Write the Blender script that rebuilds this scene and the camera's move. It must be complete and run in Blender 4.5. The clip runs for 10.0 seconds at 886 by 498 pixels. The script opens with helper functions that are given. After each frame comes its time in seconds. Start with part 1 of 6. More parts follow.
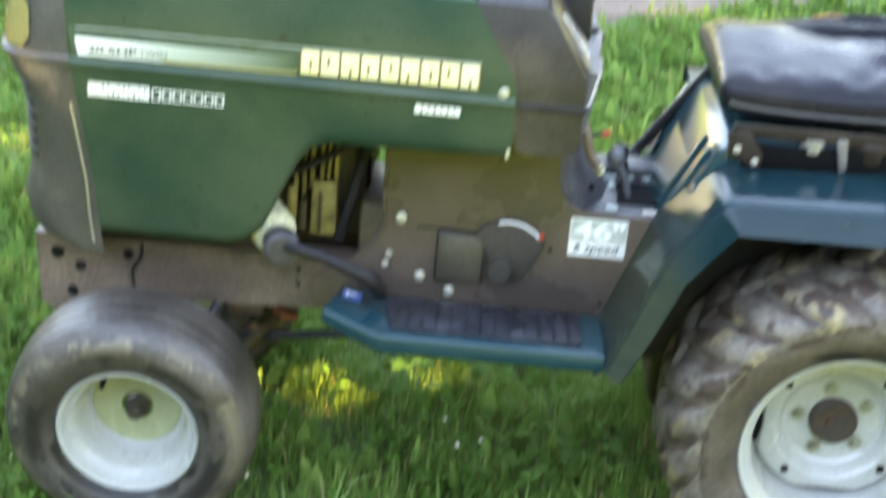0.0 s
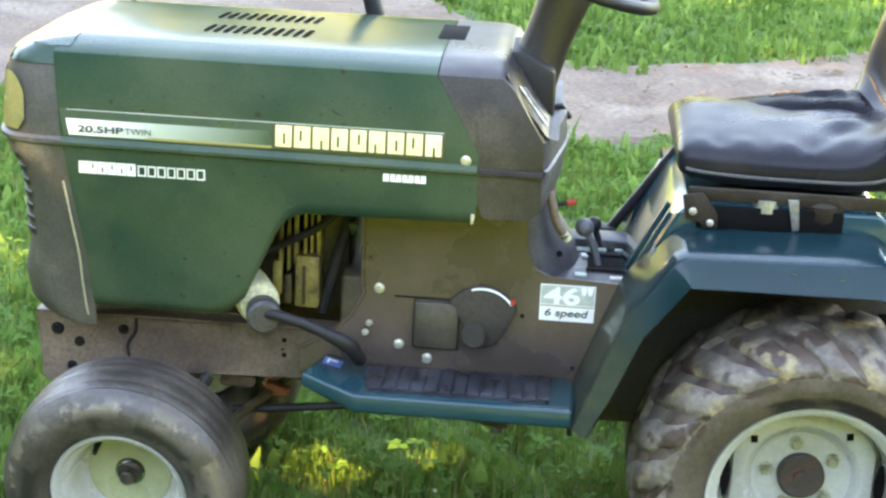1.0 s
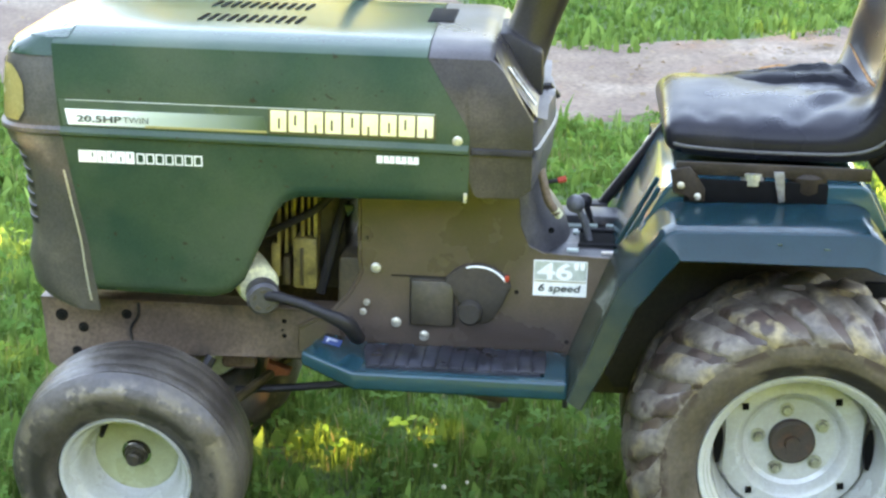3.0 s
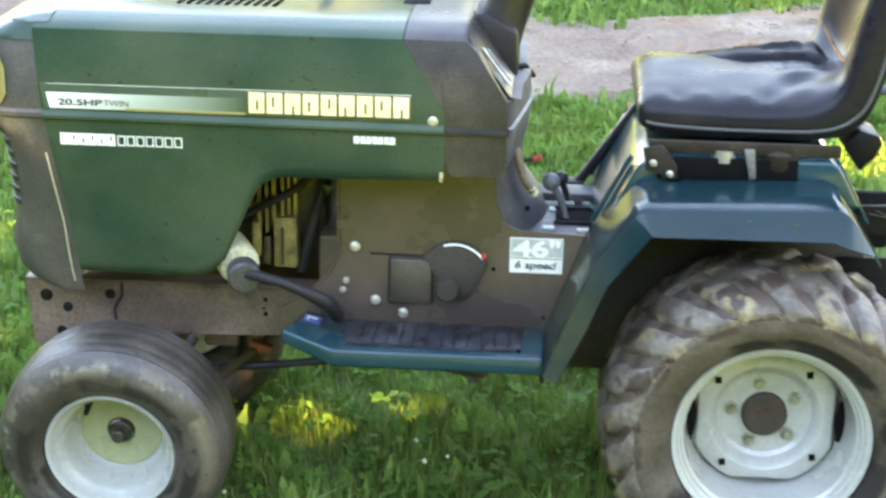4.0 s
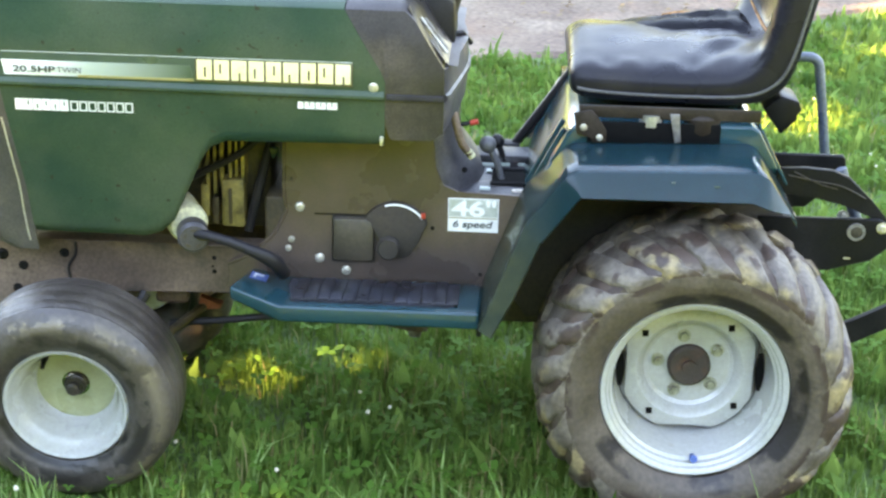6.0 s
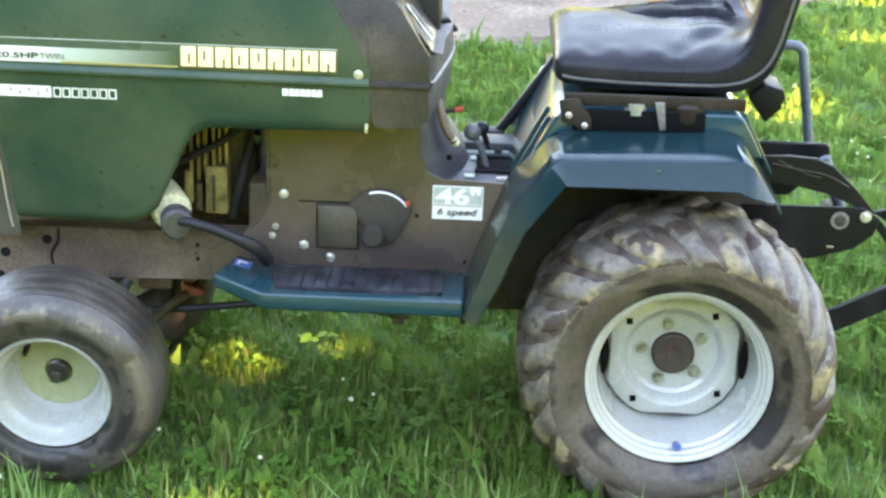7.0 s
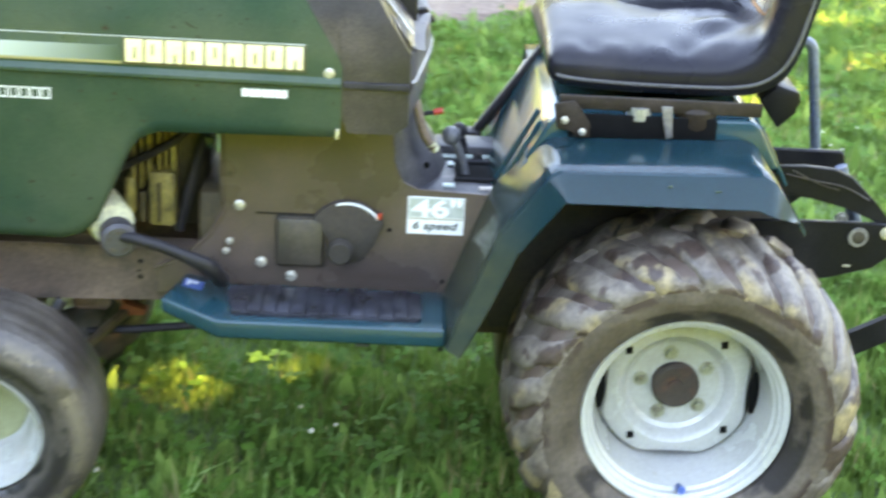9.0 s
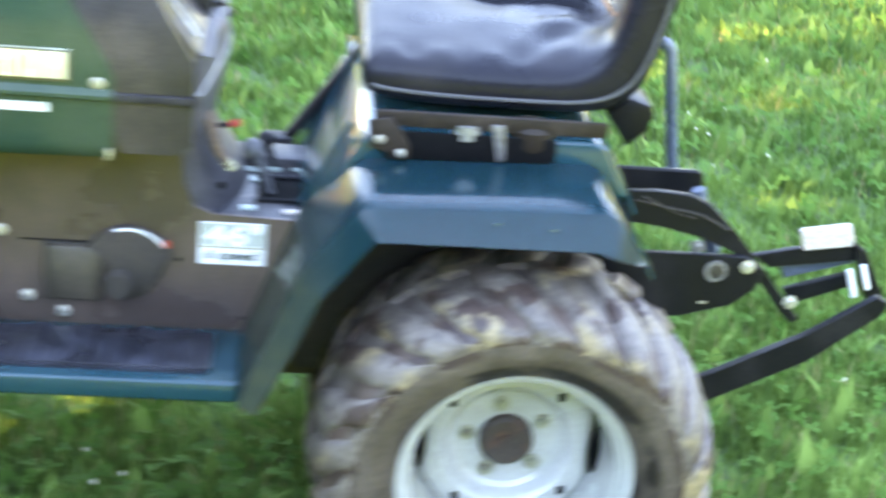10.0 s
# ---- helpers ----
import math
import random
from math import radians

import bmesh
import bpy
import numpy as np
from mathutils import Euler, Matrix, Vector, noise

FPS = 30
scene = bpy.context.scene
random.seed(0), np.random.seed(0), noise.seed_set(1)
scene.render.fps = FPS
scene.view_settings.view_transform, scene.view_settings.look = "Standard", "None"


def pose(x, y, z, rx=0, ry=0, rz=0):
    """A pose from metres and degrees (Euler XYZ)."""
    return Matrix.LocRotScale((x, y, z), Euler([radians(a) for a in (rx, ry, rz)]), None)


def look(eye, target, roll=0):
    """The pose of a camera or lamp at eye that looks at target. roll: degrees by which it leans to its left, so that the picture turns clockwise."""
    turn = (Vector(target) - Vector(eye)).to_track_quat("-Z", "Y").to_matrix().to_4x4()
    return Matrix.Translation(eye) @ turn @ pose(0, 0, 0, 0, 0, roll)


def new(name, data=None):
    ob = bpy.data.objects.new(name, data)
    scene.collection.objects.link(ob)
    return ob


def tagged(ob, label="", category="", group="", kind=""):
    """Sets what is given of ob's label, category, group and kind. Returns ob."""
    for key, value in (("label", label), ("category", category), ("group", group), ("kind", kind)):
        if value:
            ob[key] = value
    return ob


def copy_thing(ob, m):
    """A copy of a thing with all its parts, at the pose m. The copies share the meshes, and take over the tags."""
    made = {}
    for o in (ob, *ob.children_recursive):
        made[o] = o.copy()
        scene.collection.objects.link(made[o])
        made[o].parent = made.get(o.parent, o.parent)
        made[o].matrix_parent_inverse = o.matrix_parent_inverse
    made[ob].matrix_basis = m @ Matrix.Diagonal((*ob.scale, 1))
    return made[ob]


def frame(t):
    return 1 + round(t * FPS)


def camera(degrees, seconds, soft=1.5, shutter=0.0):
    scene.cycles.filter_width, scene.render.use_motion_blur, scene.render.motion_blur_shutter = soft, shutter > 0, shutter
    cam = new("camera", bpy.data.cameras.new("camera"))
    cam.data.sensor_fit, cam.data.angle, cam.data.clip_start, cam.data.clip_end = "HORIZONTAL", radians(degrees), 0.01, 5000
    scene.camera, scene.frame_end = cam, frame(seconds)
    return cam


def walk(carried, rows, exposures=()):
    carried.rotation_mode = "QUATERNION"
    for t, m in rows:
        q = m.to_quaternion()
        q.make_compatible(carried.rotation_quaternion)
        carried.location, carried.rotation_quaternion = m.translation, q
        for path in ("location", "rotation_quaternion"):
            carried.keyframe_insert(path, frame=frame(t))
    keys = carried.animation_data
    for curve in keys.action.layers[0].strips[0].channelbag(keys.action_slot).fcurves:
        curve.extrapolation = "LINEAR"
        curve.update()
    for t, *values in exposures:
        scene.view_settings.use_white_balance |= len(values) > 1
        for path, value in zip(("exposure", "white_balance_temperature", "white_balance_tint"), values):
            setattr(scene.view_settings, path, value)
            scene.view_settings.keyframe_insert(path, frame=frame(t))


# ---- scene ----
cam = camera(30.0, 10.0, soft=2.5, shutter=1.0)
PATH = [
    (0, (-0.624, -2.738, 1.543), (-0.647, -0.901, 0.752), 5.02),
    (0.1, (-0.606, -2.76, 1.545), (-0.638, -0.911, 0.783), 4.76),
    (0.2, (-0.583, -2.778, 1.538), (-0.629, -0.918, 0.806), 4.41),
    (0.3, (-0.554, -2.802, 1.53), (-0.619, -0.931, 0.826), 4.17),
    (0.5, (-0.483, -2.862, 1.473), (-0.595, -0.968, 0.841), 3.41),
    (1, (-0.429, -2.904, 1.451), (-0.566, -1.004, 0.839), 2.73),
    (1.5, (-0.425, -2.929, 1.453), (-0.558, -1.03, 0.838), 2.47),
    (2, (-0.421, -2.943, 1.451), (-0.555, -1.045, 0.834), 2.16),
    (3.5, (-0.406, -2.971, 1.47), (-0.539, -1.081, 0.827), 1.16),
    (4, (-0.381, -3.001, 1.483), (-0.51, -1.118, 0.824), 1.03),
    (4.5, (-0.35, -3.096, 1.523), (-0.459, -1.22, 0.838), 1.06),
    (5, (-0.352, -3.124, 1.54), (-0.441, -1.253, 0.84), 1.28),
    (5.5, (-0.35, -3.126, 1.537), (-0.43, -1.256, 0.833), 1.39),
    (7, (-0.364, -3.12, 1.544), (-0.406, -1.257, 0.816), 1.94),
    (7.5, (-0.38, -3.086, 1.536), (-0.411, -1.225, 0.802), 2.14),
    (8, (-0.388, -3.019, 1.516), (-0.42, -1.16, 0.78), 2.13),
    (8.5, (-0.404, -2.912, 1.505), (-0.423, -1.057, 0.758), 2.41),
    (9, (-0.49, -2.776, 1.502), (-0.417, -0.929, 0.738), 3.47),
    (9.5, (-0.535, -2.592, 1.485), (-0.346, -0.758, 0.709), 4.73),
    (9.6, (-0.512, -2.544, 1.48), (-0.313, -0.713, 0.7), 4.79),
    (9.7, (-0.487, -2.506, 1.477), (-0.278, -0.678, 0.692), 5.00),
    (9.8, (-0.455, -2.469, 1.479), (-0.238, -0.646, 0.686), 5.39),
    (9.9, (-0.414, -2.432, 1.492), (-0.193, -0.616, 0.684), 5.69),
    (10, (-0.367, -2.383, 1.506), (-0.146, -0.577, 0.676), 5.97),
]
walk(cam, [(t, look(eye, target, roll)) for t, eye, target, roll in PATH], [(0, 5.47, 11700, 21), (0.5, 5.42, 11600, 21), (5.0, 5.40, 11600, 21), (8.5, 5.62, 11400, 22), (9.5, 5.66, 10700, 23), (10, 5.8, 9300, 24)])

# ---- light ----
SUN_ELEVATION, SUN_AZIMUTH = radians(27), radians(-108)  # azimuth: from +y towards +x
world = bpy.data.worlds.new("sky")
scene.world = world
world.use_nodes = True
wn, wl = world.node_tree.nodes, world.node_tree.links
sky = wn.new("ShaderNodeTexSky")
sky.sky_type = 'NISHITA'
sky.sun_disc = False
sky.dust_density, sky.ozone_density = 0.0, 4.0
sky.sun_elevation = SUN_ELEVATION
sky.sun_rotation = SUN_AZIMUTH
wl.new(sky.outputs[0], wn["Background"].inputs[0])
wn["Background"].inputs[1].default_value = 0.085
sun = new("sun", bpy.data.lights.new("sun", "SUN"))
sun.data.energy, sun.data.angle, sun.data.color = 5.0, radians(0.6), (1.0, 0.82, 0.52)
sun_from = Vector((math.sin(SUN_AZIMUTH) * math.cos(SUN_ELEVATION), math.cos(SUN_AZIMUTH) * math.cos(SUN_ELEVATION), math.sin(SUN_ELEVATION)))
sun.matrix_world = look(sun_from * 20, (0, 0, 0))


# ---- materials ----
def material(name, color, rough=0.5, metal=0.0, second=None, second_at=(0.5, 0.7), scale=6.0, grain=90.0, grain_amount=0.25,
             bump=0.15, bump_scale=None, third=None, third_at=(0.6, 0.68), third_scale=3.0, coat=0.0, rough_var=0.15, per_object=0.0, stretch=(1, 1, 1), fourth=None, fourth_at=(0.6, 0.62), fourth_scale=6.0):
    """Base colour with large blotches of a second colour (dust, rust, mud), fine grain, and a relief."""
    m = bpy.data.materials.new(name)
    m.use_nodes = True
    n, l = m.node_tree.nodes, m.node_tree.links
    bsdf = n["Principled BSDF"]
    bsdf.inputs["Metallic"].default_value = metal
    bsdf.inputs["Coat Weight"].default_value = coat
    bsdf.inputs["Coat Roughness"].default_value = 0.12
    co = n.new("ShaderNodeTexCoord")
    mp = n.new("ShaderNodeMapping")
    mp.inputs["Scale"].default_value = stretch
    l.new(co.outputs["Object"], mp.inputs["Vector"])

    def noise_tex(s, detail=5.0):
        t = n.new("ShaderNodeTexNoise")
        t.inputs["Scale"].default_value = s
        t.inputs["Detail"].default_value = detail
        l.new(mp.outputs["Vector"], t.inputs["Vector"])
        return t

    def ramp(tex, lo, hi):
        r = n.new("ShaderNodeMapRange")
        r.inputs["From Min"].default_value, r.inputs["From Max"].default_value = lo, hi
        l.new(tex.outputs["Fac"], r.inputs["Value"])
        return r.outputs["Result"]

    def mix(fac, a, b, kind="MIX"):
        x = n.new("ShaderNodeMix")
        x.data_type, x.blend_type = 'RGBA', kind
        if isinstance(fac, float):
            x.inputs[0].default_value = fac
        else:
            l.new(fac, x.inputs[0])
        for k, v in ((6, a), (7, b)):
            if isinstance(v, tuple):
                x.inputs[k].default_value = (*v, 1)
            else:
                l.new(v, x.inputs[k])
        return x.outputs[2]

    big, fine = noise_tex(scale), noise_tex(grain, 3.0)
    col = color
    if second:
        col = mix(ramp(big, *second_at), color, second)
    if third:
        col = mix(ramp(noise_tex(third_scale, 8.0), *third_at), col, third)
    if fourth:
        col = mix(ramp(noise_tex(fourth_scale, 3.0), *fourth_at), col, fourth)
    shade = n.new("ShaderNodeMapRange")
    shade.inputs["From Min"].default_value, shade.inputs["From Max"].default_value = 0.3, 0.7
    shade.inputs["To Min"].default_value, shade.inputs["To Max"].default_value = 1 - grain_amount, 1 + grain_amount
    l.new(fine.outputs["Fac"], shade.inputs["Value"])
    val = shade.outputs["Result"]
    if per_object:
        info = n.new("ShaderNodeObjectInfo")
        pr = n.new("ShaderNodeMapRange")
        pr.inputs["To Min"].default_value, pr.inputs["To Max"].default_value = 1 - per_object, 1 + per_object
        l.new(info.outputs["Random"], pr.inputs["Value"])
        mul = n.new("ShaderNodeMath")
        mul.operation = 'MULTIPLY'
        l.new(val, mul.inputs[0]), l.new(pr.outputs["Result"], mul.inputs[1])
        val = mul.outputs[0]
    comb = n.new("ShaderNodeCombineColor")
    for k in range(3):
        l.new(val, comb.inputs[k])
    col = mix(1.0, col, comb.outputs[0], "MULTIPLY")
    l.new(col, bsdf.inputs["Base Color"])
    rr = n.new("ShaderNodeMapRange")
    rr.inputs["From Min"].default_value, rr.inputs["From Max"].default_value = 0.3, 0.7
    rr.inputs["To Min"].default_value, rr.inputs["To Max"].default_value = max(0.03, rough - rough_var), min(1.0, rough + rough_var)
    l.new(big.outputs["Fac"], rr.inputs["Value"])
    l.new(rr.outputs["Result"], bsdf.inputs["Roughness"])
    if bump:
        b = n.new("ShaderNodeBump")
        b.inputs["Strength"].default_value = bump
        b.inputs["Distance"].default_value = 0.004
        bt = noise_tex(bump_scale, 4.0) if bump_scale else fine
        l.new(bt.outputs["Fac"], b.inputs["Height"])
        l.new(b.outputs["Normal"], bsdf.inputs["Normal"])
    return m


def leaf_material(name, color, second, clear=0.45, rough=0.7):
    """Thin leaves: reflected and transmitted light, varied from blade to blade."""
    m = bpy.data.materials.new(name)
    m.use_nodes = True
    n, l = m.node_tree.nodes, m.node_tree.links
    bsdf, out = n["Principled BSDF"], n["Material Output"]
    geo = n.new("ShaderNodeNewGeometry")
    co = n.new("ShaderNodeTexCoord")
    patch = n.new("ShaderNodeTexNoise")
    patch.inputs["Scale"].default_value = 2.2
    patch.inputs["Detail"].default_value = 4
    l.new(co.outputs["Object"], patch.inputs["Vector"])
    add = n.new("ShaderNodeMath")
    add.operation = 'MULTIPLY_ADD'
    add.inputs[1].default_value = 0.55
    l.new(geo.outputs["Random Per Island"], add.inputs[0])
    sub = n.new("ShaderNodeMath")
    sub.operation = 'MULTIPLY_ADD'
    sub.inputs[1].default_value, sub.inputs[2].default_value = 1.5, -0.55
    l.new(patch.outputs["Fac"], sub.inputs[0])
    l.new(sub.outputs[0], add.inputs[2])
    mix = n.new("ShaderNodeMix")
    mix.data_type = 'RGBA'
    mix.clamp_factor = True
    l.new(add.outputs[0], mix.inputs[0])
    mix.inputs[6].default_value, mix.inputs[7].default_value = (*color, 1), (*second, 1)
    l.new(mix.outputs[2], bsdf.inputs["Base Color"])
    bsdf.inputs["Roughness"].default_value = rough
    bsdf.inputs["Specular IOR Level"].default_value = 0.08
    tr = n.new("ShaderNodeBsdfTranslucent")
    l.new(mix.outputs[2], tr.inputs["Color"])
    ms = n.new("ShaderNodeMixShader")
    ms.inputs[0].default_value = clear
    l.new(bsdf.outputs[0], ms.inputs[1]), l.new(tr.outputs[0], ms.inputs[2])
    l.new(ms.outputs[0], out.inputs["Surface"])
    return m


# Pale blotches: dust, raised to carry the lawn's reflected sheen as well.
M_GREEN = material("green_paint", (0.011, 0.037, 0.026), 0.18, second=(0.036, 0.066, 0.036), second_at=(0.32, 0.75), scale=4.8, grain=260, grain_amount=0.08, bump=0.03, bump_scale=7, rough_var=0.05, fourth=(0.03, 0.026, 0.016), fourth_at=(0.69, 0.72), fourth_scale=70,
                   third=(0.062, 0.08, 0.05), third_at=(0.46, 0.86), third_scale=5.0)
# Bluer than the hood's green: the sky's reflection is mixed into the colour.
M_TEAL = material("green_fender_paint", (0.003, 0.036, 0.046), 0.17, second=(0.006, 0.047, 0.058), second_at=(0.45, 0.75), scale=5.0, grain=240, grain_amount=0.05, bump=0.04, bump_scale=11, coat=0.25,
                  third=(0.07, 0.075, 0.065), third_at=(0.68, 0.8), third_scale=13.0, rough_var=0.08)
M_GREEN.node_tree.nodes["Principled BSDF"].inputs["Specular IOR Level"].default_value = 0.2
M_TEAL.node_tree.nodes["Principled BSDF"].inputs["Specular IOR Level"].default_value = 0.3


def olive_copy(source, name, dust, x_from, x_to):
    """The same paint with a second colour mixed in patchily towards one end."""
    m = source.copy()
    m.name = name
    n, l = m.node_tree.nodes, m.node_tree.links
    bsdf = n["Principled BSDF"]
    col = bsdf.inputs["Base Color"].links[0].from_socket
    co, sep = n.new("ShaderNodeTexCoord"), n.new("ShaderNodeSeparateXYZ")
    l.new(co.outputs["Object"], sep.inputs[0])
    along, spots, both, mix = n.new("ShaderNodeMapRange"), n.new("ShaderNodeTexNoise"), n.new("ShaderNodeMath"), n.new("ShaderNodeMix")
    along.inputs["From Min"].default_value, along.inputs["From Max"].default_value = x_from, x_to
    l.new(sep.outputs[0], along.inputs["Value"])
    spots.inputs["Scale"].default_value, spots.inputs["Detail"].default_value = 22, 8
    l.new(co.outputs["Object"], spots.inputs["Vector"])
    both.operation = 'MULTIPLY'
    l.new(along.outputs[0], both.inputs[0]), l.new(spots.outputs["Fac"], both.inputs[1])
    mix.data_type = 'RGBA'
    l.new(both.outputs[0], mix.inputs[0]), l.new(col, mix.inputs[6])
    # the colour mixed in, an olive for the fender
    mix.inputs[7].default_value = (*dust, 1)
    l.new(mix.outputs[2], bsdf.inputs["Base Color"])
    return m


M_FENDER = olive_copy(M_TEAL, "muddy_fender_paint", (0.115, 0.12, 0.07), -0.25, -0.34)
M_SHROUD = material("dusty_black_shroud_plastic", (0.022, 0.019, 0.02), 0.36, second=(0.048, 0.04, 0.037), second_at=(0.4, 0.68), scale=6, grain=260, bump=0.07, third=(0.115, 0.088, 0.072), third_at=(0.54, 0.76), third_scale=5, rough_var=0.1)
M_SHROUD.node_tree.nodes["Principled BSDF"].inputs["Specular IOR Level"].default_value = 0.35
M_BLACK = material("black_plastic", (0.017, 0.0155, 0.017), 0.5, second=(0.036, 0.032, 0.031), scale=7, grain=300, bump=0.08, third=(0.07, 0.062, 0.053), third_at=(0.62, 0.78), third_scale=8)
M_BLACK.node_tree.nodes["Principled BSDF"].inputs["Specular IOR Level"].default_value = 0.22
M_GRILLE = material("dusty_grey_brown_plastic", (0.05, 0.046, 0.042), 0.5, second=(0.1, 0.085, 0.066), scale=6, grain=220, bump=0.1, third=(0.17, 0.15, 0.12), third_at=(0.6, 0.8), third_scale=7)
M_PANEL = material("dusty_black_sheet_metal", (0.053, 0.036, 0.028), 0.32, second=(0.122, 0.083, 0.061), second_at=(0.4, 0.72), scale=5, grain=200, bump=0.08, third=(0.03, 0.024, 0.018), third_at=(0.55, 0.8), third_scale=7, grain_amount=0.1)
# Darker than the panel: the cover's shade is put into this colour.
M_COVER = material("shaded_cover_steel", (0.036, 0.03, 0.021), 0.45, second=(0.07, 0.055, 0.04), second_at=(0.4, 0.7), scale=12, grain=160, bump=0.15)
M_RAIL = material("dusty_frame_steel", (0.074, 0.05, 0.038), 0.55, second=(0.178, 0.116, 0.08), second_at=(0.38, 0.65), scale=6, grain=160, bump=0.2, third=(0.02, 0.017, 0.015), third_at=(0.56, 0.7), third_scale=9)
M_COLUMN = material("brown_black_plastic", (0.026, 0.02, 0.017), 0.45, second=(0.05, 0.04, 0.033), scale=9, grain=260, bump=0.06)
M_HITCH = material("black_painted_steel", (0.006, 0.006, 0.0065), 0.5, second=(0.014, 0.013, 0.012), scale=10, grain=200, bump=0.08)
M_HITCH.node_tree.nodes["Principled BSDF"].inputs["Specular IOR Level"].default_value = 0.16
M_GUARD = material("dirty_black_guard", (0.022, 0.018, 0.014), 0.8, second=(0.05, 0.038, 0.027), second_at=(0.4, 0.7), scale=9, grain=140, bump=0.2)
# Nearly black: thin plates in it stand for the shade inside holes and slots.
M_DARK = material("dark_recess", (0.004, 0.004, 0.004), 0.95, bump=0.0)
M_DARK.node_tree.nodes["Principled BSDF"].inputs["Specular IOR Level"].default_value = 0.1
def tyre_material(name, base, dust, mud, dark, r_rim, r_patch, r_mud, rough, mud_far, mud_at=(0.5, 0.66), lugs=False):
    """Rubber with dust, mud round the tread, bare dark patches near the rim and on the shoulder; radius in the wheel's own axes."""
    m = material(name, base, rough, second=dust, second_at=(0.36, 0.64), scale=8, grain=110, grain_amount=0.22, bump=0.6, bump_scale=60, rough_var=0.14)
    n, l = m.node_tree.nodes, m.node_tree.links
    bsdf = n["Principled BSDF"]
    col = bsdf.inputs["Base Color"].links[0].from_socket
    co = n.new("ShaderNodeTexCoord")
    sep = n.new("ShaderNodeSeparateXYZ")
    l.new(co.outputs["Object"], sep.inputs[0])
    flat = n.new("ShaderNodeCombineXYZ")
    l.new(sep.outputs[0], flat.inputs[0]), l.new(sep.outputs[2], flat.inputs[2])
    ln = n.new("ShaderNodeVectorMath")
    ln.operation = 'LENGTH'
    l.new(flat.outputs[0], ln.inputs[0])
    rad = ln.outputs["Value"]

    def band(r0, r1, soft):
        lo, hi = n.new("ShaderNodeMapRange"), n.new("ShaderNodeMapRange")
        for node, a, b in ((lo, r0 - soft, r0 + soft), (hi, r1 + soft, r1 - soft)):
            node.inputs["From Min"].default_value, node.inputs["From Max"].default_value = a, b
            l.new(rad, node.inputs["Value"])
        return times(lo.outputs[0], hi.outputs[0])

    def times(a, b):
        x = n.new("ShaderNodeMath")
        x.operation = 'MULTIPLY'
        l.new(a, x.inputs[0]), l.new(b, x.inputs[1])
        return x.outputs[0]

    def spots(scale, lo, hi, detail, seed):
        mp = n.new("ShaderNodeMapping")
        mp.inputs["Location"].default_value = (seed, seed * 0.7, seed * 1.3)
        l.new(co.outputs["Object"], mp.inputs[0])
        t = n.new("ShaderNodeTexNoise")
        t.inputs["Scale"].default_value, t.inputs["Detail"].default_value = scale, detail
        l.new(mp.outputs[0], t.inputs["Vector"])
        r = n.new("ShaderNodeMapRange")
        r.inputs["From Min"].default_value, r.inputs["From Max"].default_value = lo, hi
        l.new(t.outputs["Fac"], r.inputs["Value"])
        return r.outputs[0]

    def over(fac, a, b):
        x = n.new("ShaderNodeMix")
        x.data_type = 'RGBA'
        x.clamp_factor = True
        l.new(fac, x.inputs[0]), l.new(a, x.inputs[6])
        x.inputs[7].default_value = (*b, 1)
        return x.outputs[2]

    col = over(times(band(*r_mud, 0.008), spots(19, *mud_at, 6, 3.0)), col, mud)
    col = over(times(band(*r_mud, 0.006), spots(34, 0.58, 0.66, 6, 9.0)), col, mud_far)
    if lugs:
        col = over(times(band(0.249, 0.2685, 0.003), spots(16, 0.3, 0.45, 5, 4.0)), col, (0.07, 0.042, 0.03))
        col = over(band(0.269, 0.3, 0.002), col, (0.105, 0.083, 0.065))
    col = over(times(band(*r_patch, 0.005), spots(13, 0.53, 0.56, 4, 2.5)), col, dark)
    col = over(times(band(*r_rim, 0.003), spots(5, 0.47, 0.51, 5, 1.0)), col, tuple(0.25 * v for v in dark))
    l.new(col, bsdf.inputs["Base Color"])
    return m


M_TYRE = tyre_material("dusty_worn_rubber", (0.052, 0.037, 0.027), (0.104, 0.078, 0.058), (0.145, 0.112, 0.075), (0.04, 0.022, 0.016), (0.164, 0.197), (0.218, 0.275), (0.25, 0.285), 0.62, (0.21, 0.158, 0.09), (0.48, 0.64), True)
M_FTYRE = tyre_material("worn_front_rubber", (0.038, 0.03, 0.025), (0.08, 0.065, 0.053), (0.13, 0.104, 0.072), (0.022, 0.018, 0.015), (0.117, 0.128), (0.135, 0.16), (0.168, 0.186), 0.45, (0.2, 0.16, 0.11), (0.5, 0.54))
M_LUGTOP = material("worn_pale_lug_rubber", (0.084, 0.064, 0.05), 0.55, second=(0.148, 0.12, 0.096), second_at=(0.4, 0.62), scale=15, grain=90, grain_amount=0.3, bump=0.7, bump_scale=55, third=(0.23, 0.17, 0.09), third_at=(0.55, 0.66), third_scale=13, fourth=(0.05, 0.029, 0.021), fourth_at=(0.56, 0.6), fourth_scale=14)
M_LUG = material("dull_lug_nut", (0.3, 0.3, 0.22), 0.45, 0.4, second=(0.16, 0.14, 0.1), scale=60, grain=300)
M_RIM = material("off_white_rim_paint", (0.38, 0.38, 0.355), 0.22, second=(0.32, 0.325, 0.28), second_at=(0.45, 0.8), scale=9, grain=140, grain_amount=0.06, bump=0.05, coat=0.3, third=(0.3, 0.26, 0.2), third_at=(0.7, 0.8), third_scale=14)
M_DISC = material("yellowish_rim_paint", (0.34, 0.35, 0.2), 0.35, second=(0.26, 0.26, 0.14), second_at=(0.45, 0.75), scale=12, grain=140, grain_amount=0.06, bump=0.05)
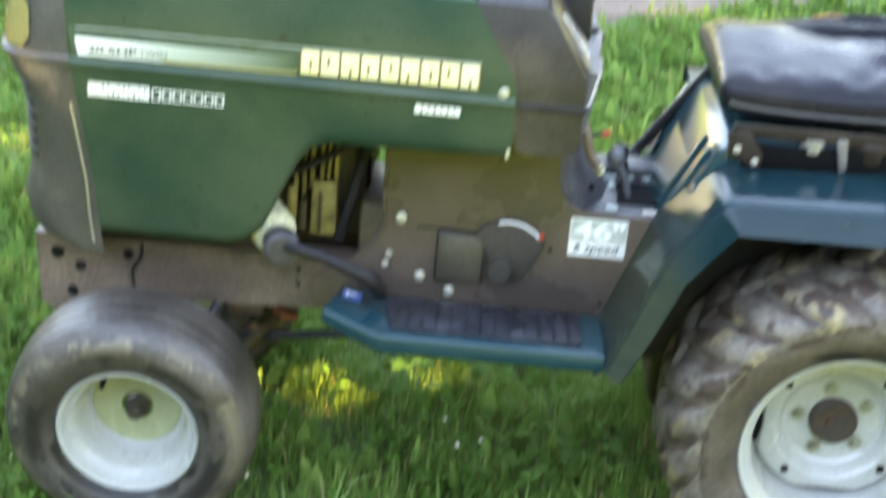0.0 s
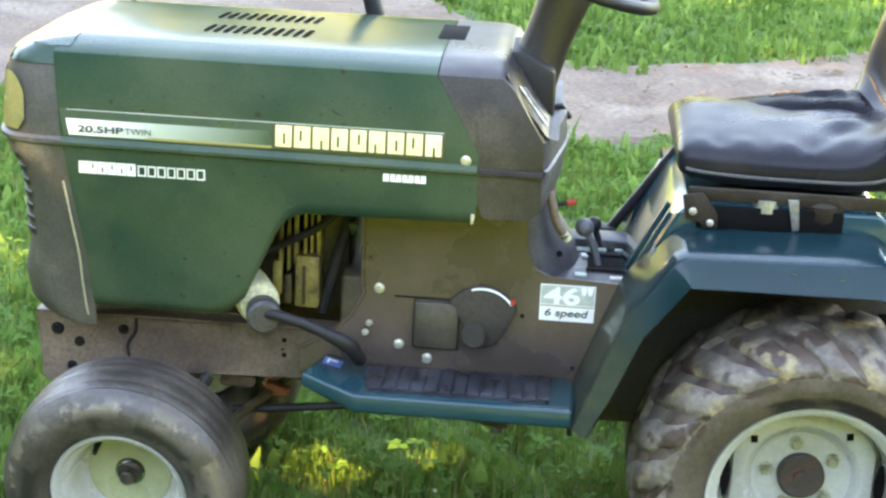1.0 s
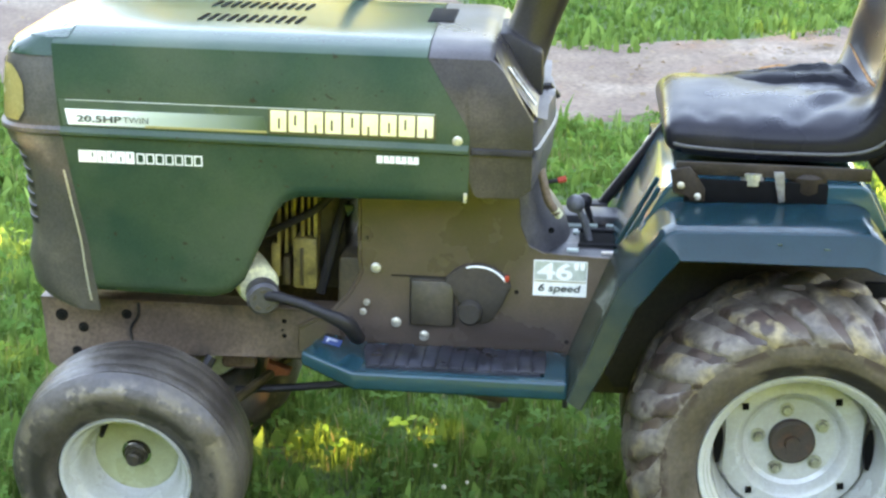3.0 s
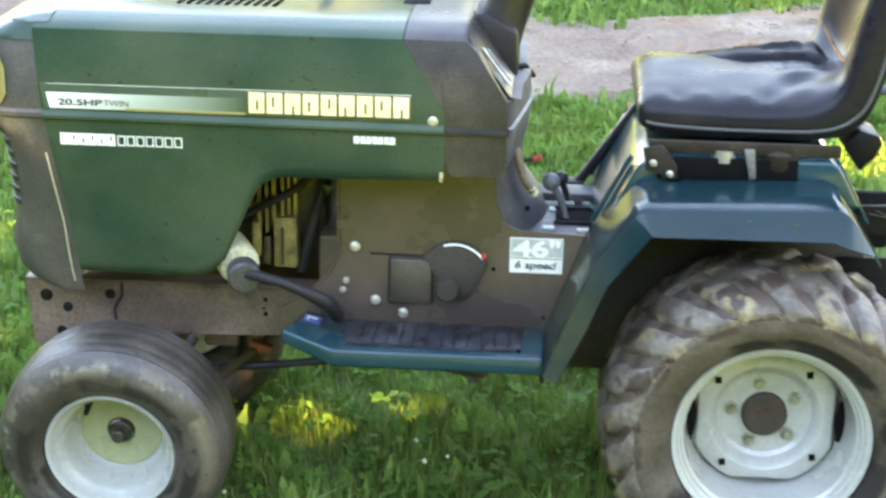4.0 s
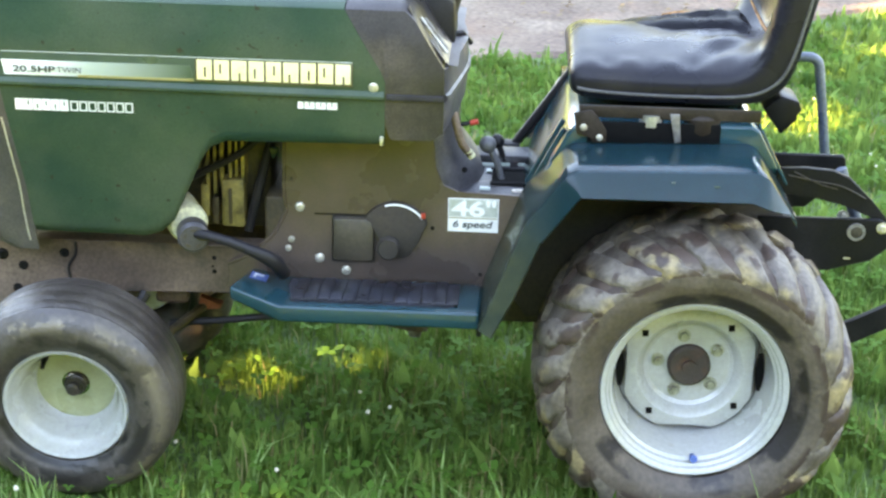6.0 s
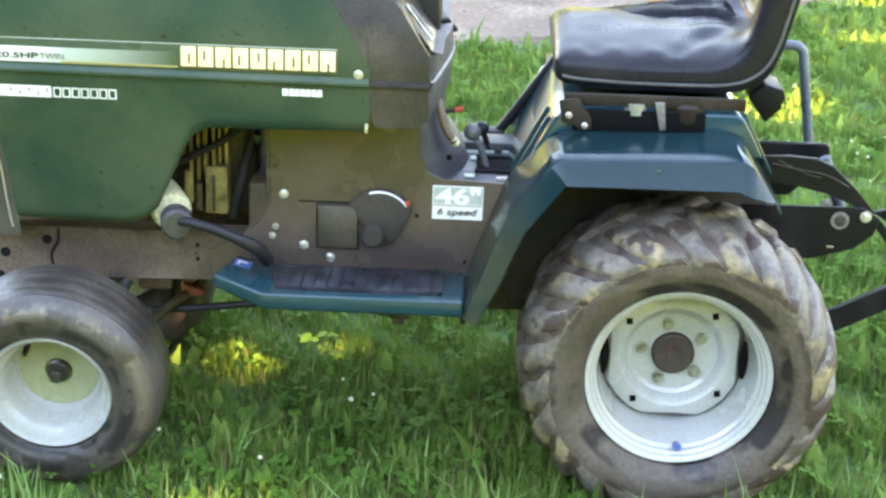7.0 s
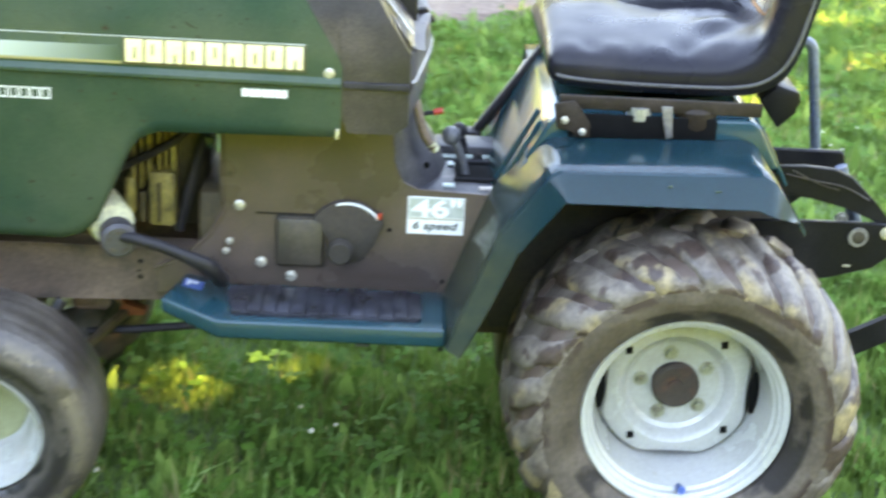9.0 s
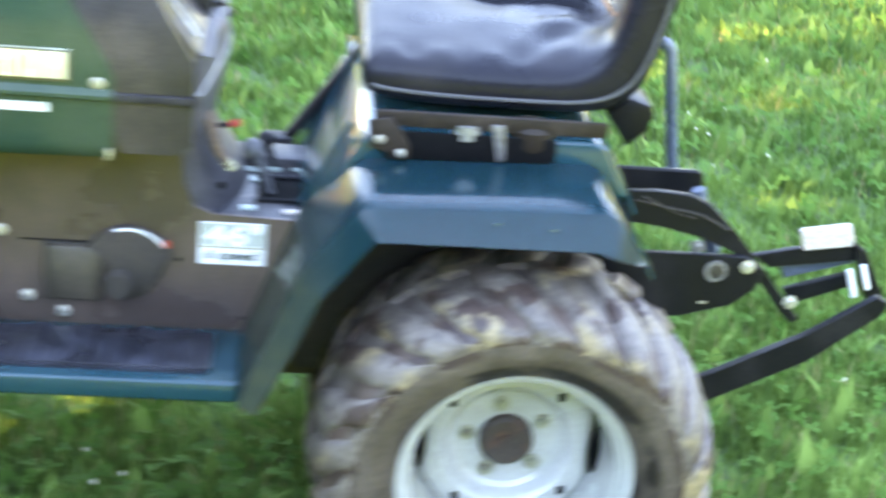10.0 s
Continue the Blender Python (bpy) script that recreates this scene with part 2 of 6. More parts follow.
M_HUB = material("dark_greasy_steel", (0.05, 0.042, 0.034), 0.5, 0.4, second=(0.1, 0.075, 0.05), scale=30, grain=300, bump=0.3)
M_RUST = material("rusty_hub_steel", (0.04, 0.027, 0.02), 0.75, second=(0.09, 0.042, 0.025), scale=30, grain=300, bump=0.4)
M_ORANGE = material("orange_red_steel", (0.3, 0.085, 0.035), 0.8, second=(0.09, 0.035, 0.022), scale=14, grain=160, bump=0.4)
M_ZINC = material("zinc_bolt", (0.5, 0.47, 0.39), 0.36, 0.6, second=(0.42, 0.38, 0.3), scale=40, grain=300, bump=0.1)
M_ARMRING = material("dull_grey_steel", (0.2, 0.19, 0.18), 0.5, 0.5, second=(0.1, 0.08, 0.07), scale=30, grain=200, bump=0.1)
M_STEEL = material("dull_steel", (0.42, 0.42, 0.42), 0.45, 0.8, second=(0.25, 0.22, 0.2), scale=18, grain=200, bump=0.12)
M_VINYL = material("black_vinyl", (0.011, 0.0105, 0.014), 0.3, coat=0.05, second=(0.02, 0.018, 0.02), scale=9, grain=420, grain_amount=0.2, bump=0.12, rough_var=0.08)
M_VINYL.node_tree.nodes["Principled BSDF"].inputs["Specular IOR Level"].default_value = 0.14
M_BRACKET = material("dark_brown_steel", (0.022, 0.015, 0.01), 0.6, second=(0.04, 0.028, 0.019), scale=20, grain=200, bump=0.15)
M_BRACKET.node_tree.nodes["Principled BSDF"].inputs["Specular IOR Level"].default_value = 0.2
M_PIPING = material("worn_vinyl_piping", (0.07, 0.068, 0.066), 0.5, scale=20, grain=200)
M_FOAM = material("torn_orange_foam", (0.34, 0.15, 0.05), 0.95, second=(0.14, 0.06, 0.025), scale=40, grain=220, bump=0.5)
M_LENS = material("yellowed_lens", (0.5, 0.42, 0.17), 0.25, second=(0.55, 0.5, 0.26), scale=12, grain=160, grain_amount=0.08, bump=0.05, coat=0.5)
M_WHITE = material("white_decal", (0.8, 0.8, 0.76), 0.4, second=(0.66, 0.66, 0.6), scale=16, grain=200, grain_amount=0.06, bump=0.0)
M_SILVER = material("silver_decal", (0.4, 0.47, 0.42), 0.35, second=(0.3, 0.38, 0.32), scale=16, grain=200, grain_amount=0.06, bump=0.0)
M_FADE = material("faded_green_decal", (0.035, 0.066, 0.042), 0.35, second=(0.028, 0.055, 0.035), scale=16, grain=200, grain_amount=0.06, bump=0.0)
M_GREYFIELD = material("grey_green_print", (0.36, 0.39, 0.32), 0.4, second=(0.5, 0.53, 0.46), scale=20, grain=200, grain_amount=0.06, bump=0.0)
M_GOLD = material("cream_gold_letter", (0.8, 0.68, 0.36), 0.35, second=(0.75, 0.66, 0.42), scale=20, grain=200, grain_amount=0.06, bump=0.0)
M_GOLDLINE = material("gold_line", (0.3, 0.25, 0.1), 0.35, scale=20, grain=200, grain_amount=0.06, bump=0.0)
M_BROWN = material("dark_brown_decal", (0.06, 0.05, 0.02), 0.4, scale=20, grain=200, grain_amount=0.06, bump=0.0)
M_INK = material("black_print", (0.03, 0.04, 0.035), 0.5, scale=20, grain=200, grain_amount=0.05, bump=0.0)
M_OLIVE = material("olive_cast_metal", (0.2, 0.155, 0.05), 0.5, 0.1, second=(0.36, 0.29, 0.08), scale=16, grain=120, bump=0.3, third=(0.03, 0.025, 0.012), third_at=(0.5, 0.66), third_scale=20)
M_ENGINE = material("dark_oily_engine_metal", (0.05, 0.037, 0.02), 0.5, 0.2, second=(0.1, 0.072, 0.035), scale=18, grain=120, bump=0.3)
M_CREAM = material("cream_filter_paint", (0.62, 0.6, 0.4), 0.4, second=(0.45, 0.43, 0.26), scale=18, grain=140, bump=0.05)
M_GREYRUB = material("grey_worn_rubber", (0.09, 0.09, 0.095), 0.6, second=(0.15, 0.145, 0.14), scale=20, grain=160, bump=0.2)
M_RUBBER = material("black_console_plastic", (0.02, 0.02, 0.024), 0.45, second=(0.07, 0.065, 0.065), second_at=(0.45, 0.7), scale=16, grain=200, bump=0.3, third=(0.13, 0.1, 0.09), third_at=(0.6, 0.7), third_scale=30)
M_SKIRT = material("dirty_grey_black_plastic", (0.04, 0.037, 0.041), 0.5, second=(0.085, 0.077, 0.078), second_at=(0.42, 0.68), scale=13, grain=160, bump=0.3, bump_scale=30, third=(0.14, 0.1, 0.085), third_at=(0.62, 0.72), third_scale=24)
M_PAD = material("grey_black_tread_pad", (0.014, 0.015, 0.02), 0.38, second=(0.032, 0.034, 0.044), second_at=(0.45, 0.7), scale=22, grain=160, bump=0.25)
M_RED = material("red_plastic", (0.45, 0.04, 0.02), 0.4, scale=20, grain=160)
M_BLUE = material("blue_valve_cap", (0.02, 0.08, 0.25), 0.35, scale=20, grain=160)
M_TAPE = material("beige_tape", (0.5, 0.43, 0.36), 0.6, scale=20, grain=160)
M_BAR = material("blue_grey_painted_bar", (0.06, 0.085, 0.125), 0.35, second=(0.1, 0.125, 0.16), scale=12, grain=160, bump=0.08)
M_SOIL = material("lawn_soil", (0.036, 0.044, 0.015), 0.95, second=(0.05, 0.1, 0.02), second_at=(0.32, 0.52), scale=7, grain=60, grain_amount=0.5, bump=0.8, bump_scale=50, rough_var=0.05)
M_DIRT = material("pale_trodden_dirt", (0.118, 0.074, 0.052), 0.95, second=(0.165, 0.112, 0.077), second_at=(0.4, 0.65), scale=2.6, grain=45, grain_amount=0.35, bump=0.8, bump_scale=25, rough_var=0.05,
                  third=(0.195, 0.145, 0.11), third_at=(0.52, 0.68), third_scale=1.3)
M_GRASS = leaf_material("grass_blades", (0.034, 0.094, 0.018), (0.195, 0.315, 0.074), 0.3)
# Paler than the lawn: the foreground's brighter light is put into this colour.
M_TALL = leaf_material("pale_tall_grass", (0.16, 0.3, 0.085), (0.3, 0.44, 0.17), 0.5)
M_STRAW = leaf_material("dry_grass", (0.25, 0.2, 0.09), (0.33, 0.28, 0.13), 0.3)
M_CLOVER = leaf_material("clover_leaves", (0.038, 0.12, 0.018), (0.085, 0.19, 0.034), 0.4)
M_FLOWER = material("clover_flower", (0.6, 0.56, 0.42), 0.8, second=(0.6, 0.5, 0.36), scale=60, grain=300, bump=0.3)
M_WOODS = material("far_foliage", (0.012, 0.03, 0.014), 0.8, second=(0.03, 0.055, 0.022), second_at=(0.4, 0.6), scale=0.8, grain=7, grain_amount=0.6, bump=0.8, bump_scale=4)
M_LITTER = leaf_material("fallen_leaves", (0.12, 0.07, 0.035), (0.28, 0.2, 0.12), 0.15)



def stripe_material():
    """The printed stripe: white at the front, running out into green towards the rear."""
    m = bpy.data.materials.new("fading_stripe_print")
    m.use_nodes = True
    n, l = m.node_tree.nodes, m.node_tree.links
    co, sep, ramp = n.new("ShaderNodeTexCoord"), n.new("ShaderNodeSeparateXYZ"), n.new("ShaderNodeValToRGB")
    rng = n.new("ShaderNodeMapRange")
    rng.inputs["From Min"].default_value, rng.inputs["From Max"].default_value = -1.23, -0.90
    l.new(co.outputs["Object"], sep.inputs[0])
    l.new(sep.outputs["X"], rng.inputs["Value"])
    l.new(rng.outputs["Result"], ramp.inputs["Fac"])
    e = ramp.color_ramp.elements
    e[0].position, e[0].color = 0.08, (0.8, 0.8, 0.76, 1)
    e[1].position, e[1].color = 1.0, (0.035, 0.07, 0.04, 1)
    mid = e.new(0.45)
    mid.color = (0.36, 0.42, 0.36, 1)
    l.new(ramp.outputs["Color"], n["Principled BSDF"].inputs["Base Color"])
    n["Principled BSDF"].inputs["Roughness"].default_value = 0.35
    return m


M_STRIPE = stripe_material()

# ---- mesh helpers ----
C = -0.095  # the tractor's centre line, y
SEAT_Y = -0.03  # the seat's middle


def flip(y):
    return 2 * C - y


def part(name, bm, mat, parent=None, label="", smooth=38):
    """One mesh object from a bmesh, under its thing or part."""
    bmesh.ops.recalc_face_normals(bm, faces=bm.faces)
    for f in bm.faces:
        f.smooth = smooth > 0
    limit = radians(smooth)
    for e in bm.edges:
        if len(e.link_faces) == 2 and e.calc_face_angle(0.0) > limit:
            e.smooth = False
    me = bpy.data.meshes.new(name)
    bm.to_mesh(me)
    bm.free()
    me.materials.append(mat)
    ob = new(name, me)
    if parent is not None:
        ob.parent = parent
    return tagged(ob, label)


def add_box(bm, lo, hi, bevel=0.0, m=None, segs=2):
    g = bmesh.ops.create_cube(bm, size=1.0)
    vs = g["verts"]
    for v in vs:
        v.co = Vector([(lo[k] + hi[k]) / 2 + v.co[k] * (hi[k] - lo[k]) for k in range(3)])
    if bevel:
        es = list({e for v in vs for e in v.link_edges})
        r = bmesh.ops.bevel(bm, geom=es, offset=bevel, segments=segs, affect='EDGES', profile=0.5)
        vs = list({v for f in r["faces"] for v in f.verts} | {v for v in vs if v.is_valid})
    if m is not None:
        bmesh.ops.transform(bm, matrix=m, verts=vs)
    return bm


def box(lo, hi, bevel=0.0, m=None):
    return add_box(bmesh.new(), lo, hi, bevel, m)


def add_prism(bm, pts, y0, y1, bevel=0.0, segs=2):
    """A polygon in x, z drawn out from y0 to y1."""
    a = [bm.verts.new((x, y0, z)) for x, z in pts]
    b = [bm.verts.new((x, y1, z)) for x, z in pts]
    fs = [bm.faces.new(a), bm.faces.new(b[::-1])]
    for i in range(len(pts)):
        j = (i + 1) % len(pts)
        fs.append(bm.faces.new((a[j], a[i], b[i], b[j])))
    if bevel:
        es = list({e for f in fs for e in f.edges})
        bmesh.ops.bevel(bm, geom=es, offset=bevel, segments=segs, affect='EDGES', profile=0.5)
    return bm


def prism(pts, y0, y1, bevel=0.0, segs=2):
    return add_prism(bmesh.new(), pts, y0, y1, bevel, segs)


def add_loft(bm, rings, closed=False, cap=False):
    """Skins rings of equally many points."""
    rows = [[bm.verts.new(p) for p in ring] for ring in rings]
    n = len(rows[0])
    for a, b in zip(rows, rows[1:]):
        for i in range(n if closed else n - 1):
            j = (i + 1) % n
            bm.faces.new((a[i], a[j], b[j], b[i]))
    if cap:
        bm.faces.new(rows[0][::-1])
        bm.faces.new(rows[-1])
    return bm


def loft(rings, closed=False, cap=False):
    return add_loft(bmesh.new(), rings, closed, cap)


def add_tube(bm, pts, radius, segs=10, cap=True, flat=1.0):
    """A round bar along points; radius may be a list."""
    pts = [Vector(p) for p in pts]
    radii = radius if isinstance(radius, (list, tuple)) else [radius] * len(pts)
    rings = []
    up = Vector((0, 1, 0))
    for i, p in enumerate(pts):
        d = (pts[min(i + 1, len(pts) - 1)] - pts[max(i - 1, 0)]).normalized()
        side = d.cross(up)
        if side.length < 0.1:
            side = d.cross(Vector((1, 0, 0)))
        side.normalize()
        u2 = side.cross(d).normalized()
        rings.append([p + radii[i] * (math.cos(a) * side + flat * math.sin(a) * u2) for a in [2 * math.pi * k / segs for k in range(segs)]])
    return add_loft(bm, rings, True, cap)


def tube(pts, radius, segs=10, flat=1.0):
    return add_tube(bmesh.new(), pts, radius, segs, True, flat)


def bend(pts, r=0.03, n=5):
    """Rounds the corners of a line of points."""
    pts = [Vector(p) for p in pts]
    out = [pts[0]]
    for a, b, c in zip(pts, pts[1:], pts[2:]):
        p, q = b + (a - b).normalized() * r, b + (c - b).normalized() * r
        for k in range(n + 1):
            s = k / n
            out.append((1 - s) ** 2 * p + 2 * s * (1 - s) * b + s * s * q)
    return out + [pts[-1]]


def add_spin(bm, profile, m=None, segs=48, closed=False):
    """A profile of (radius, y) turned round the y axis."""
    rings = []
    for k in range(segs):
        a = 2 * math.pi * k / segs
        rings.append([bm.verts.new(Vector((r * math.cos(a), y, r * math.sin(a)))) for r, y in profile])
    n = len(profile)
    for k in range(segs):
        a, b = rings[k], rings[(k + 1) % segs]
        for i in range(n if closed else n - 1):
            j = (i + 1) % n
            bm.faces.new((a[i], a[j], b[j], b[i]))
    if m is not None:
        bmesh.ops.transform(bm, matrix=m, verts=[v for r in rings for v in r])
    return bm


def spin(profile, m=None, segs=48, closed=False):
    return add_spin(bmesh.new(), profile, m, segs, closed)


def disc_bolt(x, y, z, r, h, toward=-1, sides=14):
    """A rounded bolt head on a face that looks along y."""
    t = toward
    prof = [(0.0002, y + t * h), (r * 0.62, y + t * h), (r * 0.9, y + t * h * 0.75), (r, y + t * h * 0.3), (r, y)]
    return spin(prof, pose(x, 0, z), sides)


def hexhead(x, y, z, r, h, toward=-1, turn=0.0):
    t = toward
    prof = [(0.0002, y + t * h), (r * 0.86, y + t * h), (r, y + t * h * 0.8), (r, y)]
    bm = spin(prof, pose(x, 0, z, 0, turn, 0), 6)
    add_spin(bm, [(r * 1.45, y), (r * 1.45, y + t * 0.0015), (0.001, y + t * 0.002)], pose(x, 0, z), 16)
    return bm


def lettering(name, text, size, m, mat, parent, width=None, weight=0.0):
    cu = bpy.data.curves.new(name, 'FONT')
    cu.body, cu.size, cu.extrude, cu.offset = text, size, 0.0004, weight
    tmp = bpy.data.objects.new(name, cu)
    scene.collection.objects.link(tmp)
    bpy.context.view_layer.update()
    me = bpy.data.meshes.new_from_object(tmp.evaluated_get(bpy.context.evaluated_depsgraph_get()))
    bpy.data.objects.remove(tmp)
    xs = [v.co.x for v in me.vertices]
    sx = width / (max(xs) - min(xs)) if width else 1.0
    for v in me.vertices:
        v.co.x = (v.co.x - min(xs)) * sx
    me.transform(m)
    me.materials.clear()
    me.materials.append(mat)
    ob = new(name, me)
    ob.parent = parent
    return ob


def interp(x, table):
    if x <= table[0][0]:
        return table[0][1]
    for (a, p), (b, q) in zip(table, table[1:]):
        if x <= b:
            return p + (q - p) * (x - a) / (b - a)
    return table[-1][1]

# ---- ground ----
NEAR_EDGE = [(-9, 4.6), (-4, 3.5), (-2, 3.1), (-0.45, 2.95), (0.0, 3.1), (0.8, 3.72), (1.25, 3.98), (3, 4.9), (9, 8)]
FAR_EDGE = [(-9, 10.5), (-4, 8.2), (-2.5, 7.2), (-1.3, 6.3), (-0.9, 5.4), (-0.45, 4.4), (0.4, 4.7), (1.1, 5.25), (3, 6.4), (9, 10.5)]


def height(x, y):
    return 0.012 * noise.noise((x * 1.3, y * 1.3, 0.0)) + 0.03 * noise.noise((x * 0.25, y * 0.25, 4.0)) * min(1.0, max(0.0, (y - 0.8) / 3))


def axis(stops):
    out = []
    for a, b, n in stops:
        out += [a + (b - a) * k / n for k in range(n)]
    return out + [stops[-1][1]]


gx = axis([(-900, -60, 8), (-60, -6, 18), (-6, 6, 80), (6, 60, 18), (60, 900, 8)])
gy = axis([(-900, -60, 8), (-60, -4, 18), (-4, 10, 90), (10, 60, 18), (60, 900, 8)])
part("ground", loft([[(x, y, height(x, y) - 0.012) for x in gx] for y in gy]), M_SOIL)
tagged(bpy.data.objects["ground"], "lawn soil with short green growth", "ground", kind="structure")


def dirt_track():
    rings = []
    for k in range(120):
        x = -8 + 16 * k / 119
        a = interp(x, NEAR_EDGE) + 0.12 * noise.noise((x * 2.2, 1, 0)) + 0.05 * noise.noise((x * 8, 1, 0))
        b = interp(x, FAR_EDGE) + 0.2 * noise.noise((x * 2.0, 7, 0)) + 0.06 * noise.noise((x * 8, 7, 0))
        ring = []
        for j in range(40):
            y = a + (b - a) * j / 39
            rim = min(j, 39 - j) / 39
            ring.append((x, y, height(x, y) + (0.004 if rim > 0 else -0.02) + 0.014 * noise.noise((x * 5, y * 5, 2)) * min(1, rim * 8)))
        rings.append(ring)
    return tagged(part("dirt_track", loft(rings), M_DIRT), "pale trodden dirt track across the lawn", "track", kind="structure")


dirt_track()


def backdrop():
    """Unseen woods added to close the place, far off; their height shapes light and reflections."""
    rings = []
    for k in range(181):
        a = 2 * math.pi * k / 180
        c, q = math.cos(a), math.sin(a)
        w = noise.noise((c * 6, q * 6, 0))
        # low gaps let bright sky into the reflections on hood and deck
        gap = max(0.0, 1 - abs(c + 0.45) / 0.18) + max(0.0, 1 - abs(c - 0.3) / 0.09) if q > 0 else 0.0
        top = 5.0 + 4.5 * max(0.0, q) + 7.0 * min(1.0, max(0.0, 0.25 - q)) + 3.0 * noise.noise((c * 9, q * 9, 3)) + 1.2 * noise.noise((c * 30, q * 30, 5))
        top += (1.2 - top) * min(1.0, 1.4 * gap)
        r = 26 + 2 * w
        ring = []
        for j in range(15):
            f = j / 14
            d = r + 0.9 * noise.noise((c * 40, q * 40, f * 9)) + 1.5 * f * f
            ring.append((d * c, d * q, -0.3 + top * f))
        rings.append([Vector(p) for p in ring])
    return tagged(part("backdrop", loft(rings), M_WOODS), "unseen dark green wood edge added round the lawn, far off", "woods", kind="structure")


backdrop()


def sheet(name, verts, faces4, faces3, mat):
    """A mesh from arrays of points, quads and triangles."""
    me = bpy.data.meshes.new(name)
    me.vertices.add(len(verts))
    me.vertices.foreach_set("co", np.asarray(verts, np.float32).ravel())
    loops = np.concatenate([np.asarray(faces4).ravel(), np.asarray(faces3).ravel()]).astype(np.int32)
    n4, n3 = len(faces4), len(faces3)
    me.loops.add(len(loops))
    me.loops.foreach_set("vertex_index", loops)
    me.polygons.add(n4 + n3)
    me.polygons.foreach_set("loop_start", np.concatenate([np.arange(n4) * 4, n4 * 4 + np.arange(n3) * 3]).astype(np.int32))
    me.update(calc_edges=True)
    me.materials.append(mat)
    return new(name, me)


def near_wheel(x, y):
    hit = np.zeros(len(x), bool)
    for wx, half, y0, y1 in ((0.0, 0.10, -0.51, -0.22), (0.0, 0.10, flip(-0.22), flip(-0.51)), (-1.13, 0.07, -0.49, -0.32), (-1.13, 0.07, flip(-0.32), flip(-0.49))):
        hit |= (np.abs(x - wx) < half) & (y > y0) & (y < y1)
    return hit


def scatter(rng, x0, x1, y0, y1, per_m2, clump=0.5, fade=0.6):
    """Places on the lawn, off the track and the wheels, thinning out towards the edge of the patch."""
    n = int((x1 - x0) * (y1 - y0) * per_m2)
    x, y = rng.uniform(x0, x1, n), rng.uniform(y0, y1, n)
    wob = 0.1 * np.sin(x * 5.1) + 0.06 * np.sin(x * 13.7 + 1)
    a = np.interp(x, *zip(*NEAR_EDGE)) + wob
    b = np.interp(x, *zip(*FAR_EDGE)) + wob
    inside = (y > a + rng.normal(0, 0.07, n)) & (y < b + rng.normal(0, 0.1, n))
    keep = ~inside & ~near_wheel(x, y)
    rim = np.minimum(np.minimum(x - x0, x1 - x), np.minimum(y - y0, y1 - y))
    keep &= rim > fade * rng.uniform(0, 1, n) ** 0.7
    tuft = np.sin(x * 9 + 2 * np.sin(y * 7)) * np.sin(y * 11 + 2 * np.sin(x * 6)) + 0.6 * np.sin(x * 23 + y * 17)
    keep &= rng.uniform(-1.6, 1.6, n) < tuft * clump + 1.0
    x, y = x[keep], y[keep]
    z = np.array([height(a, b) for a, b in zip(x, y)]) - 0.012
    return x, y, z, tuft[keep]


def blades(name, regions, mat, seed, label):
    rng = np.random.default_rng(seed)
    V, Q, T, base = [], [], [], 0
    for x0, x1, y0, y1, dens, h0, h1, w in regions:
        x, y, z, tuft = scatter(rng, x0, x1, y0, y1, dens, 0.8)
        n = len(x)
        h = rng.uniform(h0, h1, n) * (0.85 + 0.3 * tuft) * rng.choice([0.7, 1.0, 1.0, 1.35], n)
        a = rng.uniform(0, 2 * np.pi, n)
        lean = np.abs(rng.normal(0.35, 0.3, n)).clip(0, 1.2)
        wd = w * rng.uniform(0.6, 1.3, n)
        p = np.stack([x, y, z], 1)
        side = np.stack([-np.sin(a), np.cos(a), 0 * a], 1) * wd[:, None] / 2
        out = np.stack([np.cos(a), np.sin(a), 0 * a], 1)
        mid = p + out * (lean * h * 0.22)[:, None] + np.array([0, 0, 1]) * (h * 0.55)[:, None]
        tip = p + out * (lean * h * 0.8)[:, None] + np.array([0, 0, 1]) * (h * (1 - 0.25 * lean))[:, None]
        V.append(np.stack([p - side, p + side, mid - side * 0.85, mid + side * 0.85, tip], 1).reshape(-1, 3))
        i = base + 5 * np.arange(n)[:, None]
        Q.append(i + np.array([0, 1, 3, 2]))
        T.append(i + np.array([2, 3, 4]))
        base += 5 * n
    ob = sheet(name, np.concatenate(V), np.concatenate(Q), np.concatenate(T), mat)
    return tagged(ob, label, "grass", kind="stuff")


blades("grass", [(-2.4, 1.8, -1.3, 1.4, 16000, 0.03, 0.075, 0.0042), (-4.0, 3.2, -5.0, -0.7, 1900, 0.05, 0.10, 0.014), (-9.0, 9.0, -8.0, 12.0, 460, 0.04, 0.09, 0.028), (-3.2, 2.6, 0.8, 3.6, 10500, 0.022, 0.05, 0.005), (-5.4, 4.4, 2.7, 8.9, 3800, 0.018, 0.04, 0.009)],
       M_GRASS, 3, "uncut green lawn grass round the tractor")
blades("tall_grass", [(-2.2, 1.5, -1.5, -0.2, 3600, 0.05, 0.115, 0.0055)], M_TALL, 4, "longer pale green grass in front of the tractor")
blades("dry_grass", [(-2.1, 1.5, -1.0, 1.1, 900, 0.03, 0.08, 0.004), (-0.75, -0.15, -0.5, 0.4, 1800, 0.02, 0.06, 0.004), (-0.55, -0.15, -0.6, -0.1, 2200, 0.03, 0.07, 0.004), (-2.9, 2.3, 1.1, 3.3, 250, 0.03, 0.07, 0.005)], M_STRAW, 5, "dry yellowed grass blades in the lawn")


